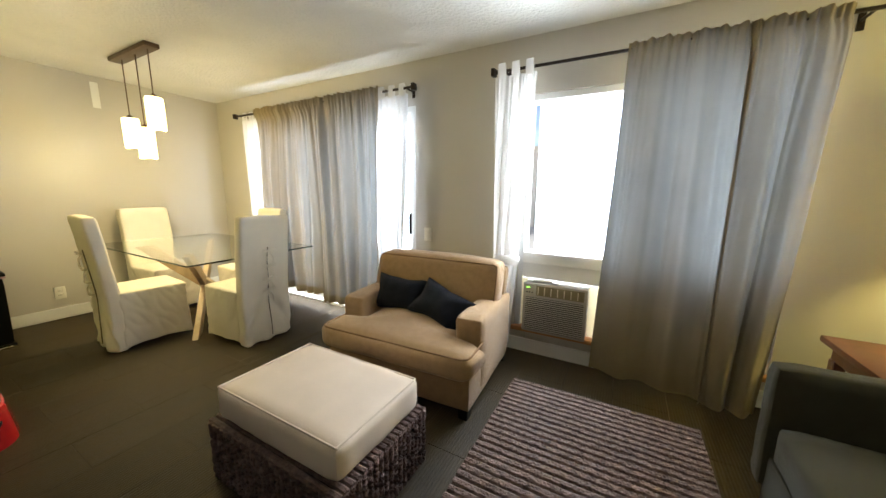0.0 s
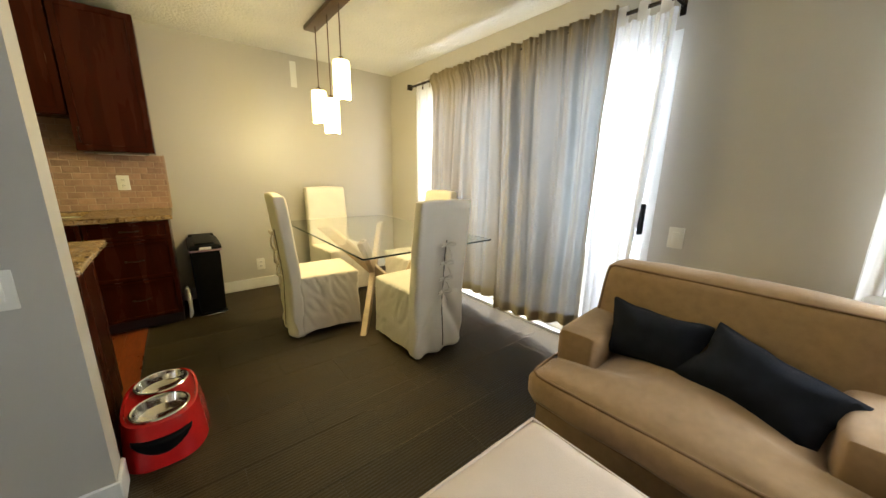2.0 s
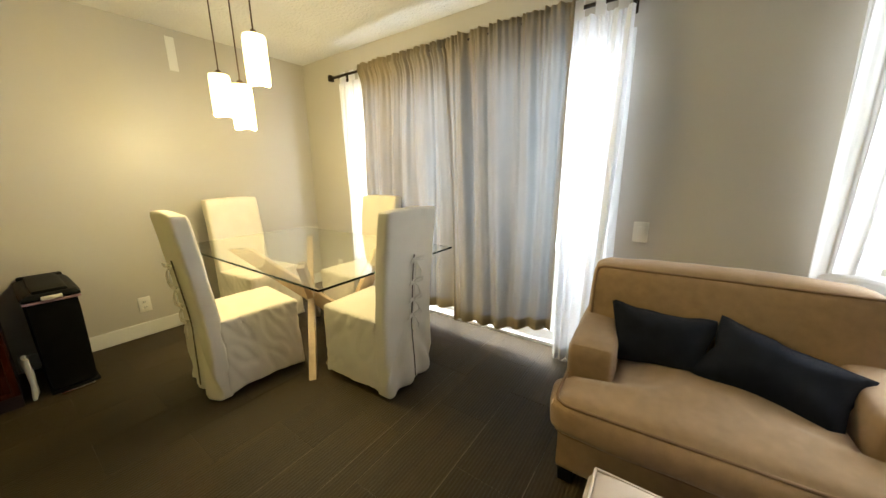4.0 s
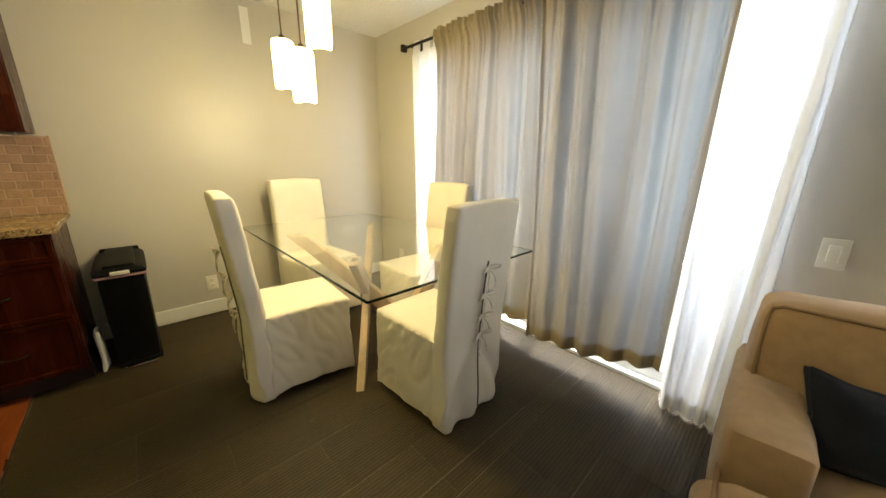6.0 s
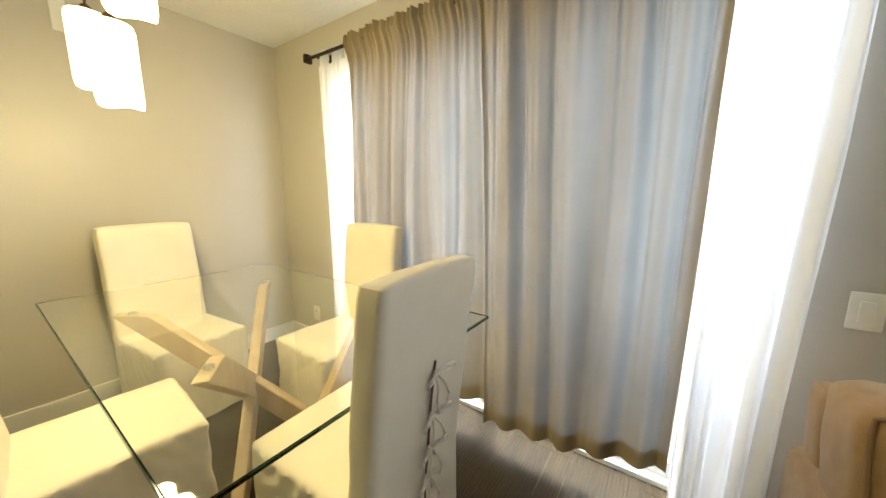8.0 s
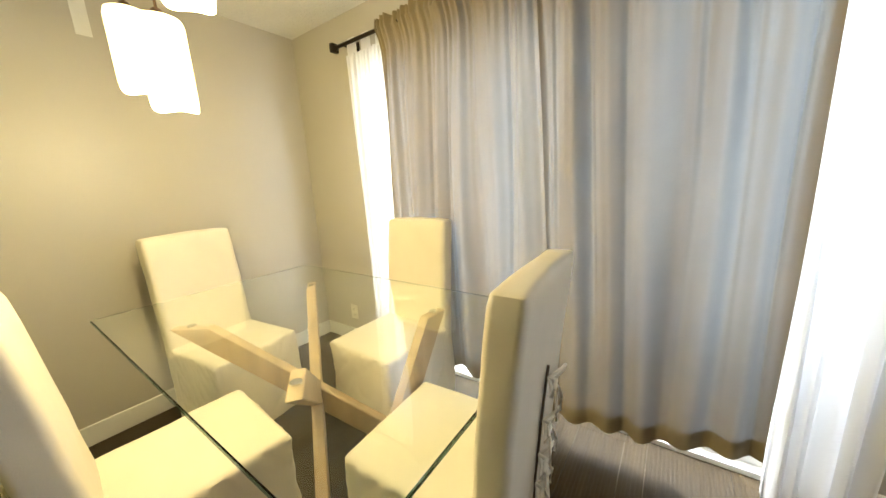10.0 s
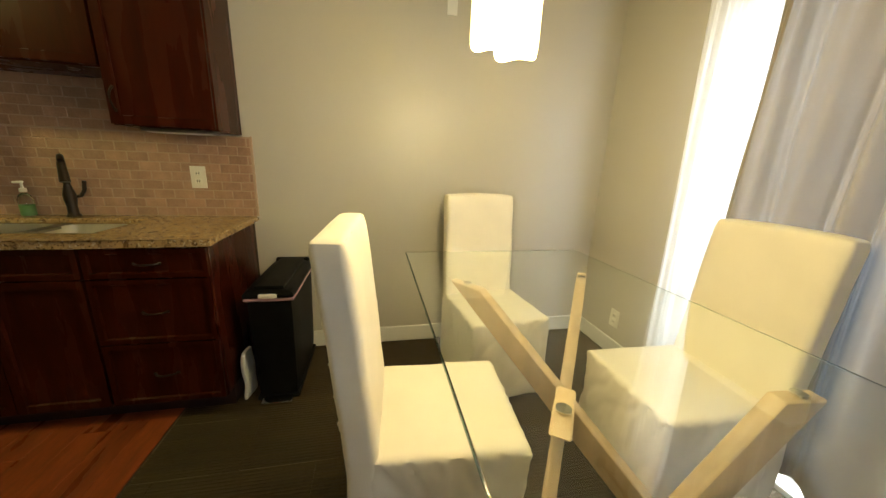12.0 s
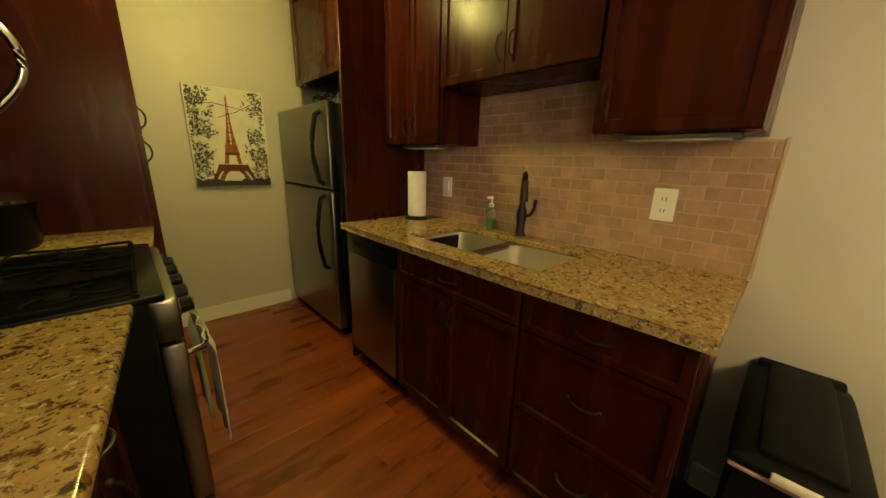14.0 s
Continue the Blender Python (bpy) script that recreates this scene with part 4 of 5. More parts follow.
for yy0, yy1, z0, label, fr in (
        (-1.14, -0.668, 1.36, "tall dark cherry wall cabinet", [("door", -1.135, -0.907, 1.365, 2.365, -0.935, 1.46, "z"), ("door", -0.902, -0.673, 1.365, 2.365, -0.875, 1.46, "z")]),
        (-0.665, 0.108, 1.62, "short dark cherry wall cabinet over the sink", [("door", -0.66, -0.281, 1.625, 2.365, -0.31, 1.73, "z"), ("door", -0.276, 0.103, 1.625, 2.365, -0.247, 1.73, "z")]),
        (0.111, 0.545, 1.378, "dark cherry wall cabinet at the run's end", [("door", 0.116, 0.54, 1.383, 2.365, 0.145, 1.49, "z")])):
    cabinet("wall_cabinet", label, W, -4.632, yy0, yy1, z0, 2.37, fr, toe=False)
for yy0, yy1, z in ((0.19, 0.50, 1.378), (-1.05, -0.75, 1.36)):
    ul = thing("under_cabinet_light", "slim white strip light under a wall cabinet", "strip light", (-4.72, (yy0 + yy1) / 2, z), group="strip lights")
    h = (yy1 - yy0) / 2
    part("housing", box(-0.05, 0.05, -h, h, -0.016, 0, 0.004, 1), "steel", ul)
    part("diffuser", box(-0.035, 0.035, -h + 0.02, h - 0.02, -0.020, -0.015, 0.002, 1), "plate", ul)
solo("end_panel", box(W, -4.335, -1.166, -1.142, 0, 2.40, 0.002, 1), "cherry", "tall cherry panel between counter and refrigerator", "panel")
cabinet("wall_cabinet", "dark cherry cabinet above the refrigerator", W, -4.50, -2.15, -1.168, 1.79, 2.38,
        [("door", -2.145, -1.662, 1.795, 2.375, -1.70, 1.90, "z"), ("door", -1.657, -1.173, 1.795, 2.375, -1.62, 1.90, "z")], toe=False)

# granite worktop with a cut-out for the sink
SX0, SX1, SY0, SY1 = -4.80, -4.43, -0.66, 0.075
wt = thing("worktop", "speckled tan granite worktop with cut-out sink", "worktop", (0, 0, 0))
bm = bmesh.new()
CX0, CX1, CY0, CY1 = W + 0.002, -4.292, -1.14, 0.592
xs, ys = [CX0, SX0, SX1, CX1], [CY0, SY0, SY1, CY1]
top = [[bm.verts.new((x, y, CT)) for y in ys] for x in xs]
bot = [[bm.verts.new((x, y, CT - 0.031)) for y in ys] for x in xs]
for i in range(3):
    for j in range(3):
        if (i, j) == (1, 1):
            continue
        bm.faces.new((top[i][j], top[i + 1][j], top[i + 1][j + 1], top[i][j + 1]))
        bm.faces.new((bot[i][j], bot[i][j + 1], bot[i + 1][j + 1], bot[i + 1][j]))
for i in range(3):
    bm.faces.new((top[i][0], top[i + 1][0], bot[i + 1][0], bot[i][0]))
    bm.faces.new((top[i][3], top[i + 1][3], bot[i + 1][3], bot[i][3]))
    bm.faces.new((top[0][i], top[0][i + 1], bot[0][i + 1], bot[0][i]))
    bm.faces.new((top[3][i], top[3][i + 1], bot[3][i + 1], bot[3][i]))
for a, b in (((1, 1), (2, 1)), ((2, 1), (2, 2)), ((2, 2), (1, 2)), ((1, 2), (1, 1))):
    bm.faces.new((top[a[0]][a[1]], top[b[0]][b[1]], bot[b[0]][b[1]], bot[a[0]][a[1]]))
bm.normal_update()
rim = [e for e in bm.edges if len(e.link_faces) == 2 and sorted(round(abs(f.normal.z)) for f in e.link_faces) == [0, 1]]
bmesh.ops.bevel(bm, geom=rim, offset=0.007, segments=3, affect="EDGES")
part("slab", bm, "granite", wt)
sink = thing("sink", "double bowl stainless steel undermount sink", "sink", (0, 0, 0))


def basin(x0, x1, y0, y1, z0, z1):
    bm = bmesh.new()
    n = 40
    rings = []
    for k, z in ((1.06, z1), (1.0, z1), (0.98, z0 + 0.05), (0.95, z0 + 0.02), (0.85, z0), (0.12, z0 - 0.004)):
        ring = []
        for i in range(n):
            t = 2 * math.pi * i / n
            c, s = math.cos(t), math.sin(t)
            ring.append(bm.verts.new(((x0 + x1) / 2 + math.copysign(abs(c) ** 0.35, c) * (x1 - x0) / 2 * k, (y0 + y1) / 2 + math.copysign(abs(s) ** 0.35, s) * (y1 - y0) / 2 * k, z)))
        rings.append(ring)
    for a, b in zip(rings, rings[1:]):
        for i in range(n):
            bm.faces.new((a[i], a[(i + 1) % n], b[(i + 1) % n], b[i]))
    bm.faces.new(rings[-1])
    return bm


for y0, y1 in ((SY0 + 0.012, -0.315), (-0.272, SY1 - 0.012)):
    b = part("bowl", basin(SX0 + 0.012, SX1 - 0.012, y0, y1, 0.72, CT - 0.028), "sink_steel", sink)
    part("drain", lathe([(0.038, 0), (0.038, 0.004), (0.02, 0.002)], 20, ((SX0 + SX1) / 2, (y0 + y1) / 2, 0.719)), "chrome", b)
part("deck", box(SX0 - 0.004, SX1 + 0.004, -0.318, -0.268, CT - 0.045, CT - 0.026, 0.004, 1), "steel", sink)

fa = thing("faucet", "dark bronze pull-down kitchen faucet with side lever", "faucet", (-4.865, -0.30, CT), 35)
part("base", lathe([(0.030, 0), (0.030, 0.008), (0.022, 0.018), (0.021, 0.06), (0.026, 0.09), (0.026, 0.12), (0.018, 0.15), (0.014, 0.17)], 20), "bronze", fa)
pts = [(0, 0, 0.16), (0, 0, 0.24)] + [(0.045 - 0.045 * math.cos(a), 0, 0.265 + 0.05 * math.sin(a)) for a in [math.pi * k / 10 for k in range(0, 9)]]
part("spout", tube(pts, 0.0135, 12), "bronze", fa)
part("spray_head", rod((0.088, 0, 0.285), (0.112, 0, 0.19), 0.016, 0.021, 16), "bronze", fa)
part("lever", tube([(0, 0.02, 0.105), (0.0, 0.042, 0.11), (0.002, 0.058, 0.14), (0.004, 0.064, 0.19)], 0.009, 8), "bronze", fa)

sp = thing("soap_bottle", "small soap bottle with white pump by the sink", "soap bottle", (-4.87, -0.50, CT))
part("bottle", lathe([(0.026, 0), (0.029, 0.01), (0.029, 0.085), (0.022, 0.11), (0.012, 0.12), (0.012, 0.128)], 20), "glass", sp)
part("soap", lathe([(0.024, 0.004), (0.026, 0.06), (0.02, 0.062)], 20), "soap", sp)
bm = lathe([(0.014, 0.126), (0.014, 0.145), (0.006, 0.148), (0.006, 0.175)], 16)
add_box(bm, -0.008, 0.04, -0.009, 0.009, 0.172, 0.184, 0.004, 1)
part("pump", bm, "plate", sp, "white pump top")

pt = thing("paper_towel_holder", "paper towel roll on an upright metal stand", "paper towel", (-4.76, -1.02, CT))
part("stand", lathe([(0.075, 0), (0.075, 0.008), (0.06, 0.014), (0.006, 0.016), (0.006, 0.32), (0.012, 0.325), (0.012, 0.34), (0.004, 0.345)], 24), "bronze", pt)
part("roll", lathe([(0.02, 0.02), (0.057, 0.02), (0.058, 0.024), (0.058, 0.292), (0.057, 0.297), (0.02, 0.297)], 28), "paper", pt, "white paper roll")

# dishwasher
dw = thing("dishwasher", "stainless steel dishwasher with black control strip", "dishwasher", (FX, -0.875, 0))
part("body", box(-0.55, 0.0, -0.24, 0.24, 0.10, 0.87), "black", dw, smooth=False)
part("door", box(0.0, 0.025, -0.235, 0.235, 0.115, 0.745, 0.006, 2), "steel", dw)
part("control_panel", box(0.0, 0.03, -0.235, 0.235, 0.75, 0.865, 0.008, 2), "black_gloss", dw)
part("handle_recess", box(0.028, 0.034, -0.15, 0.15, 0.80, 0.83, 0.003, 1), "black", dw)
part("toe_kick", box(-0.5, -0.04, -0.235, 0.235, 0, 0.10), "black", dw, smooth=False)

# refrigerator
FY0, FY1, FZ = -2.30, -1.42, 1.615
fr = thing("refrigerator", "stainless steel top freezer refrigerator with black sides", "refrigerator", (-4.37, (FY0 + FY1) / 2, 0))
h = (FY1 - FY0) / 2
part("body", box(-0.55, -0.07, -h, h, 0.02, FZ - 0.01, 0.006, 2), "black", fr)
part("grille", box(-0.50, -0.06, -h + 0.02, h - 0.02, 0, 0.06), "black", fr, smooth=False)
for name, z0, z1 in (("freezer_door", 1.075, FZ), ("door", 0.065, 1.062)):
    d = part(name, box(-0.068, 0.0, -h, h, z0, z1, 0.014, 3), "steel", fr)
    a, b = (z0 + 0.03, z1 - 0.06) if name == "freezer_door" else (0.52, z1 - 0.03)
    bm = tube([(0.0, h - 0.09, a), (0.035, h - 0.09, a + 0.02)] + [(0.036 + 0.03 * math.sin(math.pi * k / 8), h - 0.09, a + 0.03 + (b - a - 0.06) * k / 8) for k in range(9)] + [(0.035, h - 0.09, b - 0.02), (0.0, h - 0.09, b)], 0.014, 10)
    part("handle", bm, "black", d, "long black handle")
rack = thing("glass_rack", "black wire stemware rack under the cabinet", "rack", (-4.62, -1.66, 1.79))
for k in range(6):
    part("wire", rod((-0.14, -0.24 + 0.095 * k, -0.02), (0.16, -0.24 + 0.095 * k, -0.02), 0.004, None, 8), "black", rack)
part("rail", box(-0.15, 0.17, -0.26, 0.26, -0.008, 0, 0.002, 1), "black", rack)


def wine_glass():
    th = thing("wine_glass", "clear stemmed wine glass hanging upside down", "wine glass", (0, 0, 0), group="hanging wine glasses")
    part("bowl", lathe([(0.032, -0.165), (0.040, -0.12), (0.034, -0.09), (0.006, -0.075), (0.004, -0.07), (0.030, -0.092), (0.036, -0.12), (0.029, -0.165)], 20), "glass", th)
    part("stem", lathe([(0.003, -0.075), (0.003, -0.02), (0.033, -0.012), (0.033, -0.010)], 16), "glass", th)
    return th


wg = wine_glass()
wg.matrix_world = pose(-4.52, -1.86, 1.785)
for gx, gy in ((-4.54, -1.765), (-4.52, -1.67), (-4.55, -1.575), (-4.52, -1.48), (-4.66, -1.72)):
    copy_thing(wg, pose(gx, gy, 1.785))

# east run: counters, stove, pantry, microwave
EX = -3.285
cabinet("base_cabinet", "dark cherry base cabinet beside the stove", -2.672, EX, -0.455, 0.285, 0, 0.872,
        [("door", -0.45, -0.085, 0.11, 0.728, -0.12, 0.64, "z"), ("door", -0.08, 0.28, 0.11, 0.728, -0.05, 0.64, "z"), ("drawer", -0.45, 0.28, 0.735, 0.865, -0.085, 0.80, "y")], s=-1)
cabinet("base_cabinet", "narrow dark cherry base cabinet beside the pantry", -2.672, -3.44, -1.60, -1.178, 0, 0.872,
        [("door", -1.595, -1.183, 0.11, 0.728, -1.22, 0.64, "z"), ("drawer", -1.595, -1.183, 0.735, 0.865, -1.39, 0.80, "y")], s=-1)
for x0, x1, y0, y1 in ((-3.383, -3.315, -0.457, 0.340), (-3.485, -3.455, -1.602, -1.176)):
    bm = box(x0, -2.672, y0, y1, CT - 0.031, CT, 0.011, 3)
    for v in bm.verts:
        # the run is not quite square to the room
        if v.co.x < -3.2:
            v.co.x += (x1 - x0) * (v.co.y - y0) / (y1 - y0)
    ob = solo("worktop", bm, "granite", "speckled tan granite worktop beside the stove", "worktop", group="granite worktops")
cabinet("pantry_cabinet", "tall dark cherry pantry with stacked doors", -2.672, -3.49, -2.33, -1.604, 0, 2.40,
        [("door", -2.325, -1.609, 0.11, 1.355, -1.66, 1.28, "z"), ("door", -2.325, -1.609, 1.36, 2.39, -1.66, 1.44, "z")], s=-1)
cabinet("wall_cabinet", "dark cherry cabinet above the microwave", -2.672, -3.0, -1.17, -0.46, 1.76, 2.37,
        [("door", -1.165, -0.818, 1.765, 2.365, -0.85, 1.85, "z"), ("door", -0.813, -0.465, 1.765, 2.365, -0.78, 1.85, "z")], s=-1, toe=False)
mw = thing("microwave", "black over-range microwave with curved steel handle", "microwave", (-3.10, -0.815, 1.33))
part("body", box(0.0, 0.425, -0.355, 0.355, 0, 0.425, 0.004, 1), "black", mw)
part("door", box(-0.04, 0.0, -0.355, 0.19, 0.01, 0.42, 0.01, 2), "black_gloss", mw)
part("control_panel", box(-0.035, 0.0, 0.195, 0.355, 0.01, 0.42, 0.006, 2), "black_gloss", mw)
part("handle", tube([(-0.04 - 0.105 * math.sin(math.pi * k / 14), -0.26, 0.03 + 0.36 * k / 14) for k in range(15)], 0.013, 10), "chrome", mw, "bowed steel handle")

sv = thing("stove", "stainless steel gas range with black cooktop", "stove", (-3.44, -0.815, 0))
part("body", box(0.03, 0.725, -0.352, 0.352, 0.0, 0.895, 0.003, 1), "black", sv)
part("cooktop", box(-0.005, 0.72, -0.352, 0.352, 0.895, 0.915, 0.006, 2), "black_gloss", sv)
part("control_panel", box(-0.03, 0.035, -0.352, 0.352, 0.77, 0.895, 0.012, 2), "steel", sv)
for k in range(5):
    y = -0.27 + 0.135 * k
    kb = part("knob", rod((-0.03, y, 0.838), (-0.066, y, 0.842), 0.023, 0.020, 18), "black_gloss", sv, "black control knob with steel rings")
    part("ring", rod((-0.029, y, 0.838), (-0.035, y, 0.838), 0.029, 0.027, 18), "steel", kb)
    part("cap", rod((-0.0662, y, 0.842), (-0.069, y, 0.842), 0.019, 0.015, 18), "steel", kb)
od = part("oven_door", box(-0.03, 0.03, -0.348, 0.348, 0.20, 0.76, 0.012, 2), "steel", sv)
part("oven_window", box(-0.034, -0.028, -0.25, 0.25, 0.30, 0.60, 0.004, 1), "black_gloss", od)
part("oven_handle", tube([(-0.03, -0.31, 0.705), (-0.07, -0.30, 0.705), (-0.08, -0.25, 0.705)] + [(-0.082, -0.2 + 0.1 * k, 0.705) for k in range(5)] + [(-0.08, 0.25, 0.705), (-0.07, 0.30, 0.705), (-0.03, 0.31, 0.705)], 0.012, 10), "chrome", od)
part("drawer", box(-0.028, 0.03, -0.348, 0.348, 0.03, 0.19, 0.012, 2), "steel", sv)
for gy in (-0.235, 0.0, 0.235):
    bm = bmesh.new()
    for k in (-0.108, 0.108):
        add_tube(bm, [(0.05 + 0.6 * i / 12, gy + k, 0.926 + 0.003 * math.cos(i)) for i in range(13)], 0.0055, 6)
    for x in (0.05, 0.35, 0.65):
        add_tube(bm, [(x, gy - 0.108 + 0.216 * i / 6, 0.926) for i in range(7)], 0.0055, 6)
    for cxx in (0.19, 0.51):
        for q in range(4):
            # bowed fingers reaching in over each burner
            a0 = math.pi / 4 + q * math.pi / 2
            add_tube(bm, [(cxx + (0.035 + 0.10 * i / 6) * math.cos(a0 + 0.5 * (i / 6) ** 2), gy + (0.028 + 0.075 * i / 6) * math.sin(a0 + 0.5 * (i / 6) ** 2), 0.929 - 0.004 * (i / 6)) for i in range(7)], 0.0048, 6)
    for x in (0.05, 0.65):
        for k in (-0.108, 0.108):
            add_box(bm, x - 0.007, x + 0.007, gy + k - 0.007, gy + k + 0.007, 0.914, 0.926)
    part("grate", bm, "iron", sv)
for bx_, by_ in ((0.19, -0.235), (0.51, -0.235), (0.19, 0.235), (0.51, 0.235), (0.35, 0.0)):
    part("burner", lathe([(0.042, 0.915), (0.042, 0.918), (0.030, 0.919), (0.030, 0.923), (0.001, 0.9235)], 24, (bx_, by_, 0)), "iron", sv)
tw = thing("dish_towel", "white dish towel hung over the oven handle", "towel", (-3.522, -0.66, 0.705))


def towel(u, v):
    side = -0.022 if v < 0.5 else 0.018
    if v < 0.5:
        z = 0.016 - 0.42 * (1 - v * 2)
    else:
        z = 0.016 - 0.30 * (v * 2 - 1)
    x = side * min(1, abs(v - 0.5) * 14)
    return Vector((x + 0.006 * math.sin(u * 14 + v * 3), -0.13 + 0.26 * u + 0.008 * math.sin(v * 9), z))


part("sheet", add_patch(bmesh.new(), 24, 40, towel), "paper", tw)
ck = thing("slow_cooker", "black slow cooker with glass lid on the counter", "slow cooker", (-3.0, -1.36, CT))
part("base", lathe([(0.13, 0), (0.145, 0.02), (0.15, 0.16), (0.155, 0.175), (0.14, 0.178)], 32), "black_gloss", ck)
part("lid", lathe([(0.15, 0.176), (0.148, 0.186), (0.10, 0.215), (0.02, 0.228), (0.001, 0.229)], 32), "chrome", ck)
part("knob", lathe([(0.012, 0.226), (0.024, 0.238), (0.022, 0.25), (0.001, 0.252)], 18), "black", ck)

# picture on the kitchen's end wall
pc = thing("canvas_picture", "canvas print of an iron lattice tower among leaves", "picture", (-4.027, S, 1.392))
PW, PH = 0.247, 0.345
part("canvas", box(-PW, PW, 0, 0.035, -PH, PH, 0.004, 1), "canvas_sky", pc)
bm = bmesh.new()


def flat(bm, pts, y):
    bm.faces.new([bm.verts.new((x, y, z)) for x, z in pts])


Y1 = 0.0365
base = bmesh.new()
for k in range(14):
    za, zb = -0.18 + 0.44 * k / 14, -0.18 + 0.44 * (k + 1) / 14
    wa, wb = 0.052 * (1 - k / 14) ** 1.6 + 0.006, 0.052 * (1 - (k + 1) / 14) ** 1.6 + 0.005
    if k < 3:
        # open lattice under the second platform
        for s in (-1, 1):
            flat(bm, [(s * wa, za), (s * wa * 0.5, za), (s * wb * 0.5, zb), (s * wb, zb)], Y1)
    else:
        for s in (-1, 1):
            flat(bm, [(s * wa, za), (s * wa * 0.16, za), (s * wb * 0.16, zb), (s * wb, zb)], Y1)
        flat(base if k % 2 else bm, [(-wa, za), (wa, za), (wa, za + 0.007), (-wa, za + 0.007)], Y1 + 0.0002)
flat(bm, [(-0.007, 0.26), (0.007, 0.26), (0.002, 0.295), (-0.002, 0.295)], Y1)
flat(bm, [(-0.046, -0.105), (0.046, -0.105), (0.040, -0.04), (-0.036, -0.04)], Y1 + 0.0003)
flat(base, [(-0.05, -0.118), (0.05, -0.118), (0.047, -0.10), (-0.047, -0.10)], Y1 + 0.0005)
flat(base, [(-0.115, -0.235), (0.115, -0.235), (0.095, -0.185), (-0.095, -0.185)], Y1 + 0.0003)
for s in (-1, 1):
    for i in range(6):
        t0, t1 = i / 6, (i + 1) / 6
        o0, o1 = 0.115 + 0.05 * t0, 0.115 + 0.05 * t1
        i0, i1 = 0.03 + 0.055 * t0 ** 0.6, 0.03 + 0.055 * t1 ** 0.6
        m0, m1 = (o0 + i0) / 2, (o1 + i1) / 2
        flat(base, [(s * o0, -0.235 - 0.1 * t0), (s * (m0 + 0.008), -0.235 - 0.1 * t0), (s * (m1 + 0.008), -0.235 - 0.1 * t1), (s * o1, -0.235 - 0.1 * t1)], Y1)
        flat(bm if i % 2 else base, [(s * (m0 - 0.004), -0.235 - 0.1 * t0), (s * i0, -0.235 - 0.1 * t0), (s * i1, -0.235 - 0.1 * t1), (s * (m1 - 0.004), -0.235 - 0.1 * t1)], Y1)
part("tower_print", bm, "print_rust", pc, "rust coloured printed tower", smooth=False)
part("tower_base_print", base, "print_umber", pc, "dark brown printed tower base", smooth=False)
bm, pale = bmesh.new(), bmesh.new()
rnd = random.Random(5)
for k in range(11000):
    x, z = rnd.uniform(-PW + 0.012, PW - 0.012), rnd.uniform(-PH + 0.012, PH - 0.012)
    e = x / PW
    if e > 0:
        dens = min(1, max(0, (e - 0.22) * 2.2)) * (0.75 if z > -0.22 else 0.95)
    else:
        dens = min(1, max(0, (-e - 0.25) * 2.2)) * (0.9 if z < 0.06 else 0.35 if z < 0.18 else 0.6)
    clump = 0.5 + 0.9 * noise.noise(Vector((x * 13, z * 13, 2))) + 0.7 * noise.noise(Vector((x * 34, z * 34, 6)))
    if dens * clump < rnd.uniform(0.12, 0.36) or (abs(x) < 0.05 + 0.07 * (z < -0.1) and rnd.random() < 0.97):
        continue
    r, a = rnd.uniform(0.002, 0.0085), rnd.uniform(0, 6.28)
    c, s = math.cos(a) * r, math.sin(a) * r
    w = rnd.uniform(0.3, 0.8)
    flat(pale if k % 7 < 2 else bm, [(x - c, z - s), (x + s * w, z - c * w), (x + c, z + s), (x - s * w, z + c * w)], 0.0375 + 0.00002 * (k % 40))
for pts in ([(0.2, 0.22), (0.08, 0.235), (-0.06, 0.215), (-0.11, 0.205)], [(0.06, 0.14), (-0.06, 0.19), (-0.16, 0.25), (-0.25, 0.285)], [(-0.13, 0.29), (-0.18, 0.25), (-0.25, 0.19)]):
    for (xa, za), (xb, zb) in zip(pts, pts[1:]):
        flat(bm, [(xa, za - 0.0022), (xa, za + 0.0022), (xb, zb + 0.0022), (xb, zb - 0.0022)], 0.0385)
for i in range(26):
    xa, xb = -PW + 0.003 + (2 * PW - 0.006) * i / 26, -PW + 0.003 + (2 * PW - 0.006) * (i + 1) / 26
    ha, hb = (0.04 + 0.025 * noise.noise(Vector((v * 22, 3, 1))) + 0.02 * (abs(v) / PW) for v in (xa, xb))
    flat(bm, [(xa, -PH + 0.003), (xb, -PH + 0.003), (xb, -PH + hb), (xa, -PH + ha)], 0.0390)
tagged(part("leaf_print", pale, "print_grey", pc, smooth=False), "grey printed leaves", kind="stuff")
tagged(part("leaf_print", bm, "print_dark", pc, smooth=False), "dark printed leaves", kind="stuff")

# flush ceiling lamp over the kitchen
kl = thing("ceiling_lamp", "round frosted flush ceiling lamp in the kitchen", "ceiling lamp", (-3.90, -1.14, H))
part("base", lathe([(0.07, -0.03), (0.075, -0.02), (0.075, 0)], 32), "bronze", kl)
part("shade", lathe([(0.001, -0.10), (0.03, -0.095), (0.055, -0.065), (0.065, -0.03)], 32), glow("kitchen_shade", (1.0, 0.78, 0.34), 2.0), kl)
lamp("kitchen_bulb", "POINT", pose(-3.90, -1.14, H - 0.16), 42, (1.0, 0.895, 0.27), soft=0.03)

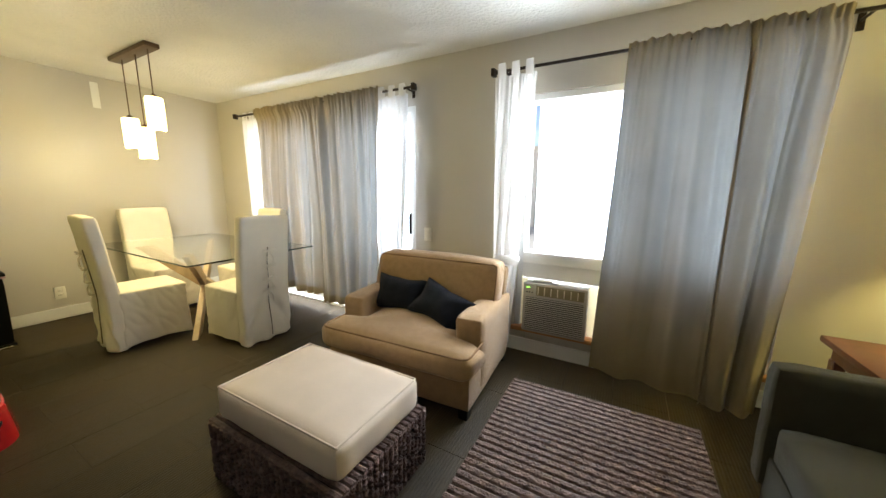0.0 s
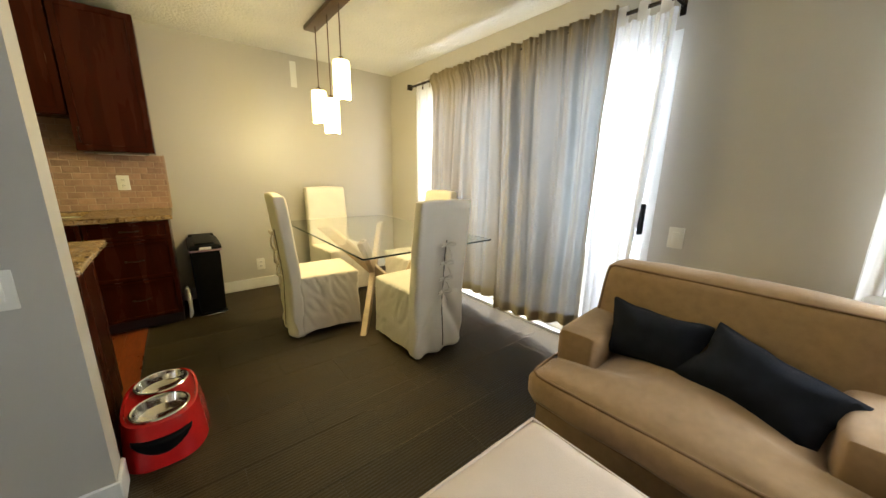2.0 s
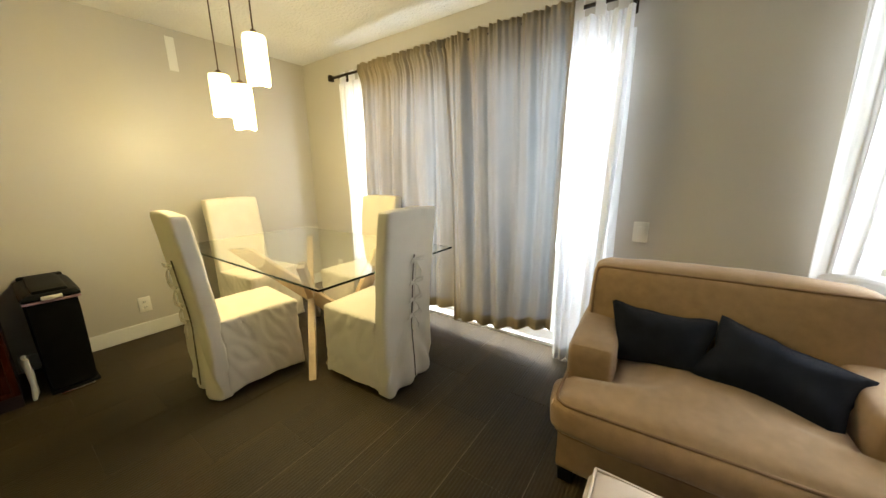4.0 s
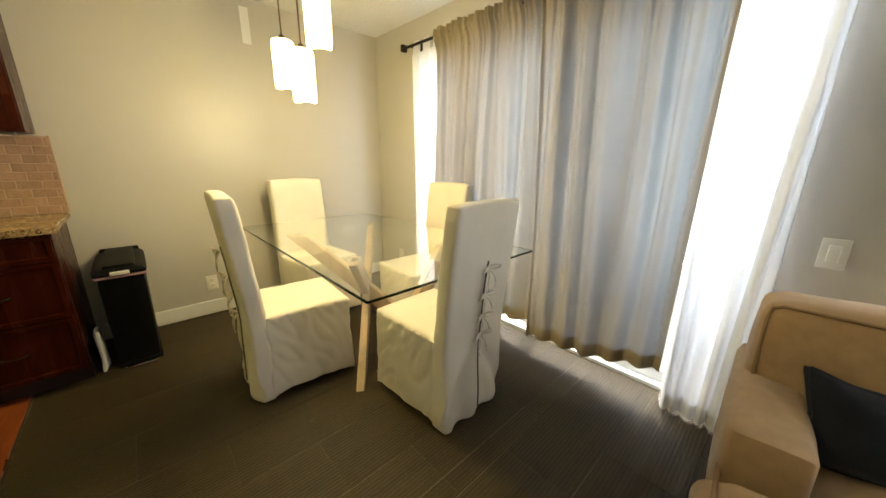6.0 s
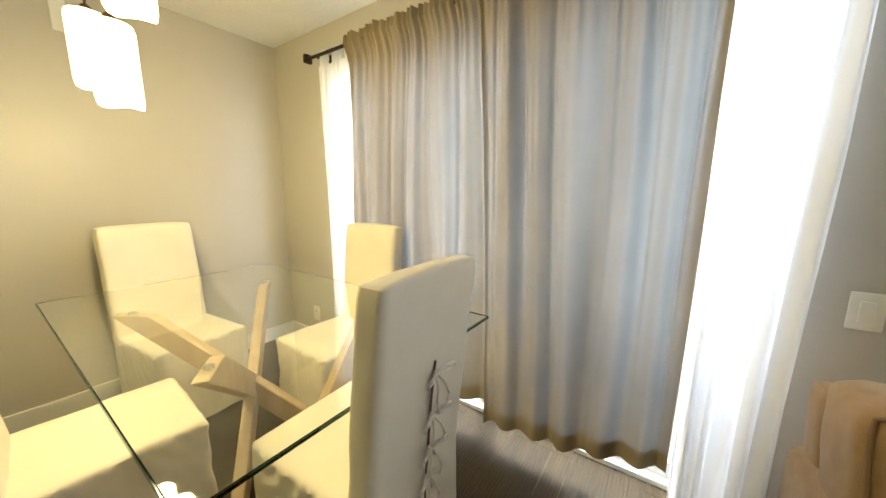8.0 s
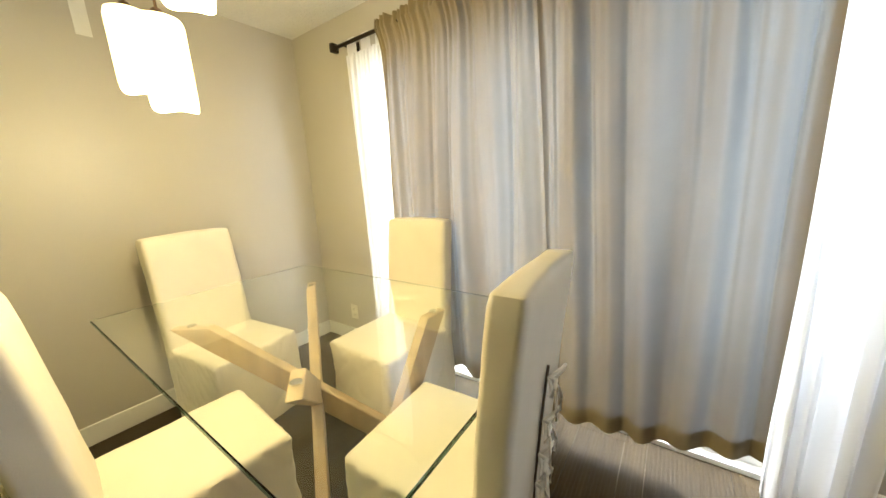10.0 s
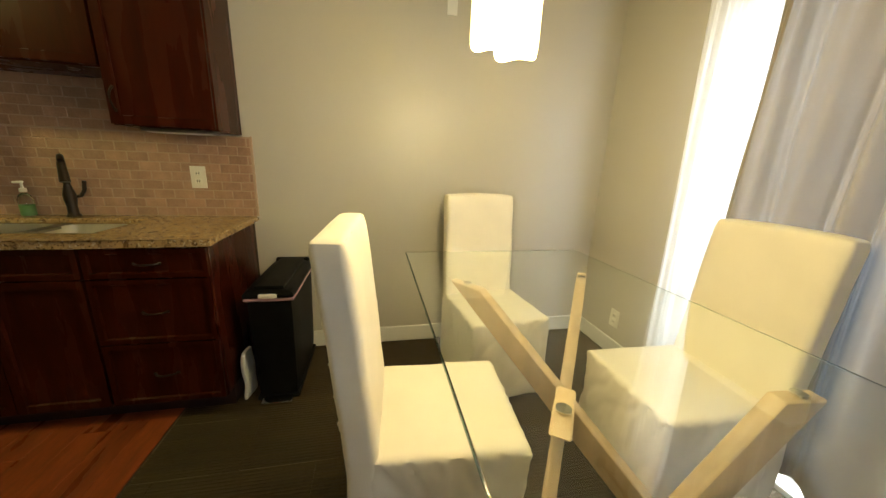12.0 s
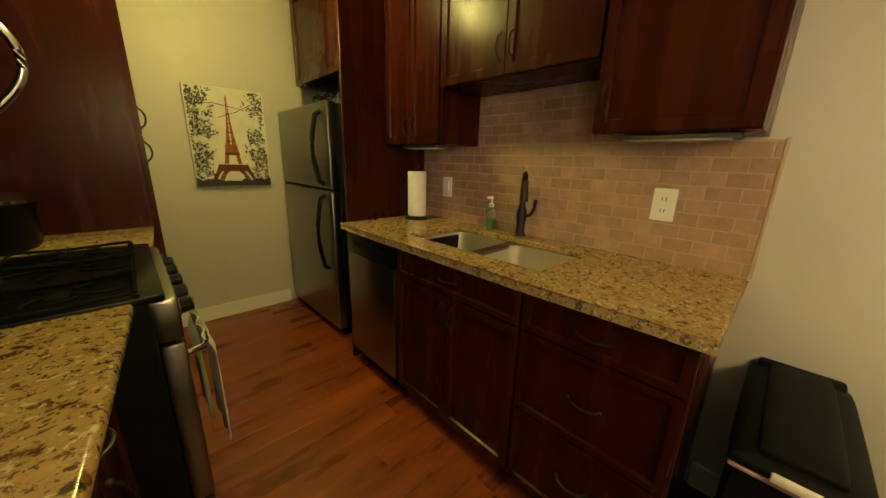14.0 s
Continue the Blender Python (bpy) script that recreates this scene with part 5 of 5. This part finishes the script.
# ---- pieces ----
board = solo("backsplash", box(W, W + 0.0098, CY0, 0.585, CT, 1.37), "splash_grout", "pinkish tan brick tile backsplash", "backsplash", kind="structure", smooth=False)
upper = solo("backsplash", box(W, W + 0.0098, -0.665, 0.108, 1.37, 1.62), "splash_grout", "pinkish tan brick tile backsplash", "backsplash", kind="structure", smooth=False)
solo("trim", box(W, W + 0.013, 0.585, 0.597, CT, 1.374, 0.003, 1), "splash_grout", "pale edge trim of the backsplash", "trim", kind="structure")
BW, BZ, J = 0.1005, 0.0505, 0.004
shared = {}


def piece(name, parent, size, at, material, r=0.002):
    key = (name, tuple(round(v, 3) for v in size))
    if key not in shared:
        a, b, c = (v / 2 for v in size)
        shared[key] = finish(box(-a, a, -b, b, -c, c, r, 1), name, material)
    ob = new(name, shared[key])
    ob.parent = parent
    ob.location = at


def bricks(parent, y0, y1, z0, z1, first):
    row, z = first, z0 + J / 2
    while z + 0.012 < z1:
        hgt = min(BZ - J, z1 - z)
        y = y0 - (BW / 2 if row % 2 else 0)
        while y < y1 - 0.01:
            a, b = max(y0, y), min(y1, y + BW - J)
            if b - a > 0.012:
                piece("brick", parent, (0.007, b - a, hgt), (W + 0.0085 + 0.0006 * noise.noise(Vector((y * 50, z * 50, 0))), (a + b) / 2, z + hgt / 2), "brick")
            y += BW
        z += BZ
        row += 1


bricks(board, CY0, 0.585, CT, 1.37, 0)
bricks(upper, -0.665, 0.108, 1.37, 1.62, 1)

TX, TY, G = 0.305, 0.61, 0.003
i0 = int((W - -2.14) // TX) - 1
for i in range(i0, 16):
    xa, xb = max(W, -2.14 + i * TX), min(E, -2.14 + (i + 1) * TX)
    if xb - xa < 0.03:
        continue
    for j in range(-6, 6):
        ya, yb = max(S, 0.42 + j * TY + (TY / 2 if i % 2 else 0)), min(N, 0.42 + (j + 1) * TY + (TY / 2 if i % 2 else 0))
        spans = [(xa, xb, ya, yb)]
        if xa < -2.54:
            if xb <= -2.54:
                spans = [(xa, xb, max(ya, 0.335), yb)]
            else:
                spans = [(xa, -2.54, max(ya, 0.335), yb), (-2.54, xb, ya, yb)]
        for a, b, c, d in spans:
            if b - a > 0.02 and d - c > 0.02:
                piece("tile", floor, (b - a - G, d - c - 0.0008, 0.008), ((a + b) / 2, (c + d) / 2, -0.004), "tile", 0.0012)
PWD = 0.122
rnd = random.Random(3)
y = 0.325
while y > S + 0.02:
    x = W - rnd.uniform(0, 0.8)
    while x < -2.67:
        ln = rnd.choice((0.7, 0.9, 1.2))
        a, b = max(W, x), min(-2.67, x + ln)
        if b - a > 0.02:
            piece("plank", kitchen_floor, (b - a - 0.0006, PWD - 0.0006, 0.007), ((a + b) / 2, y - PWD / 2, 0.0005), "plank", 0.001)
        x += ln
    y -= PWD
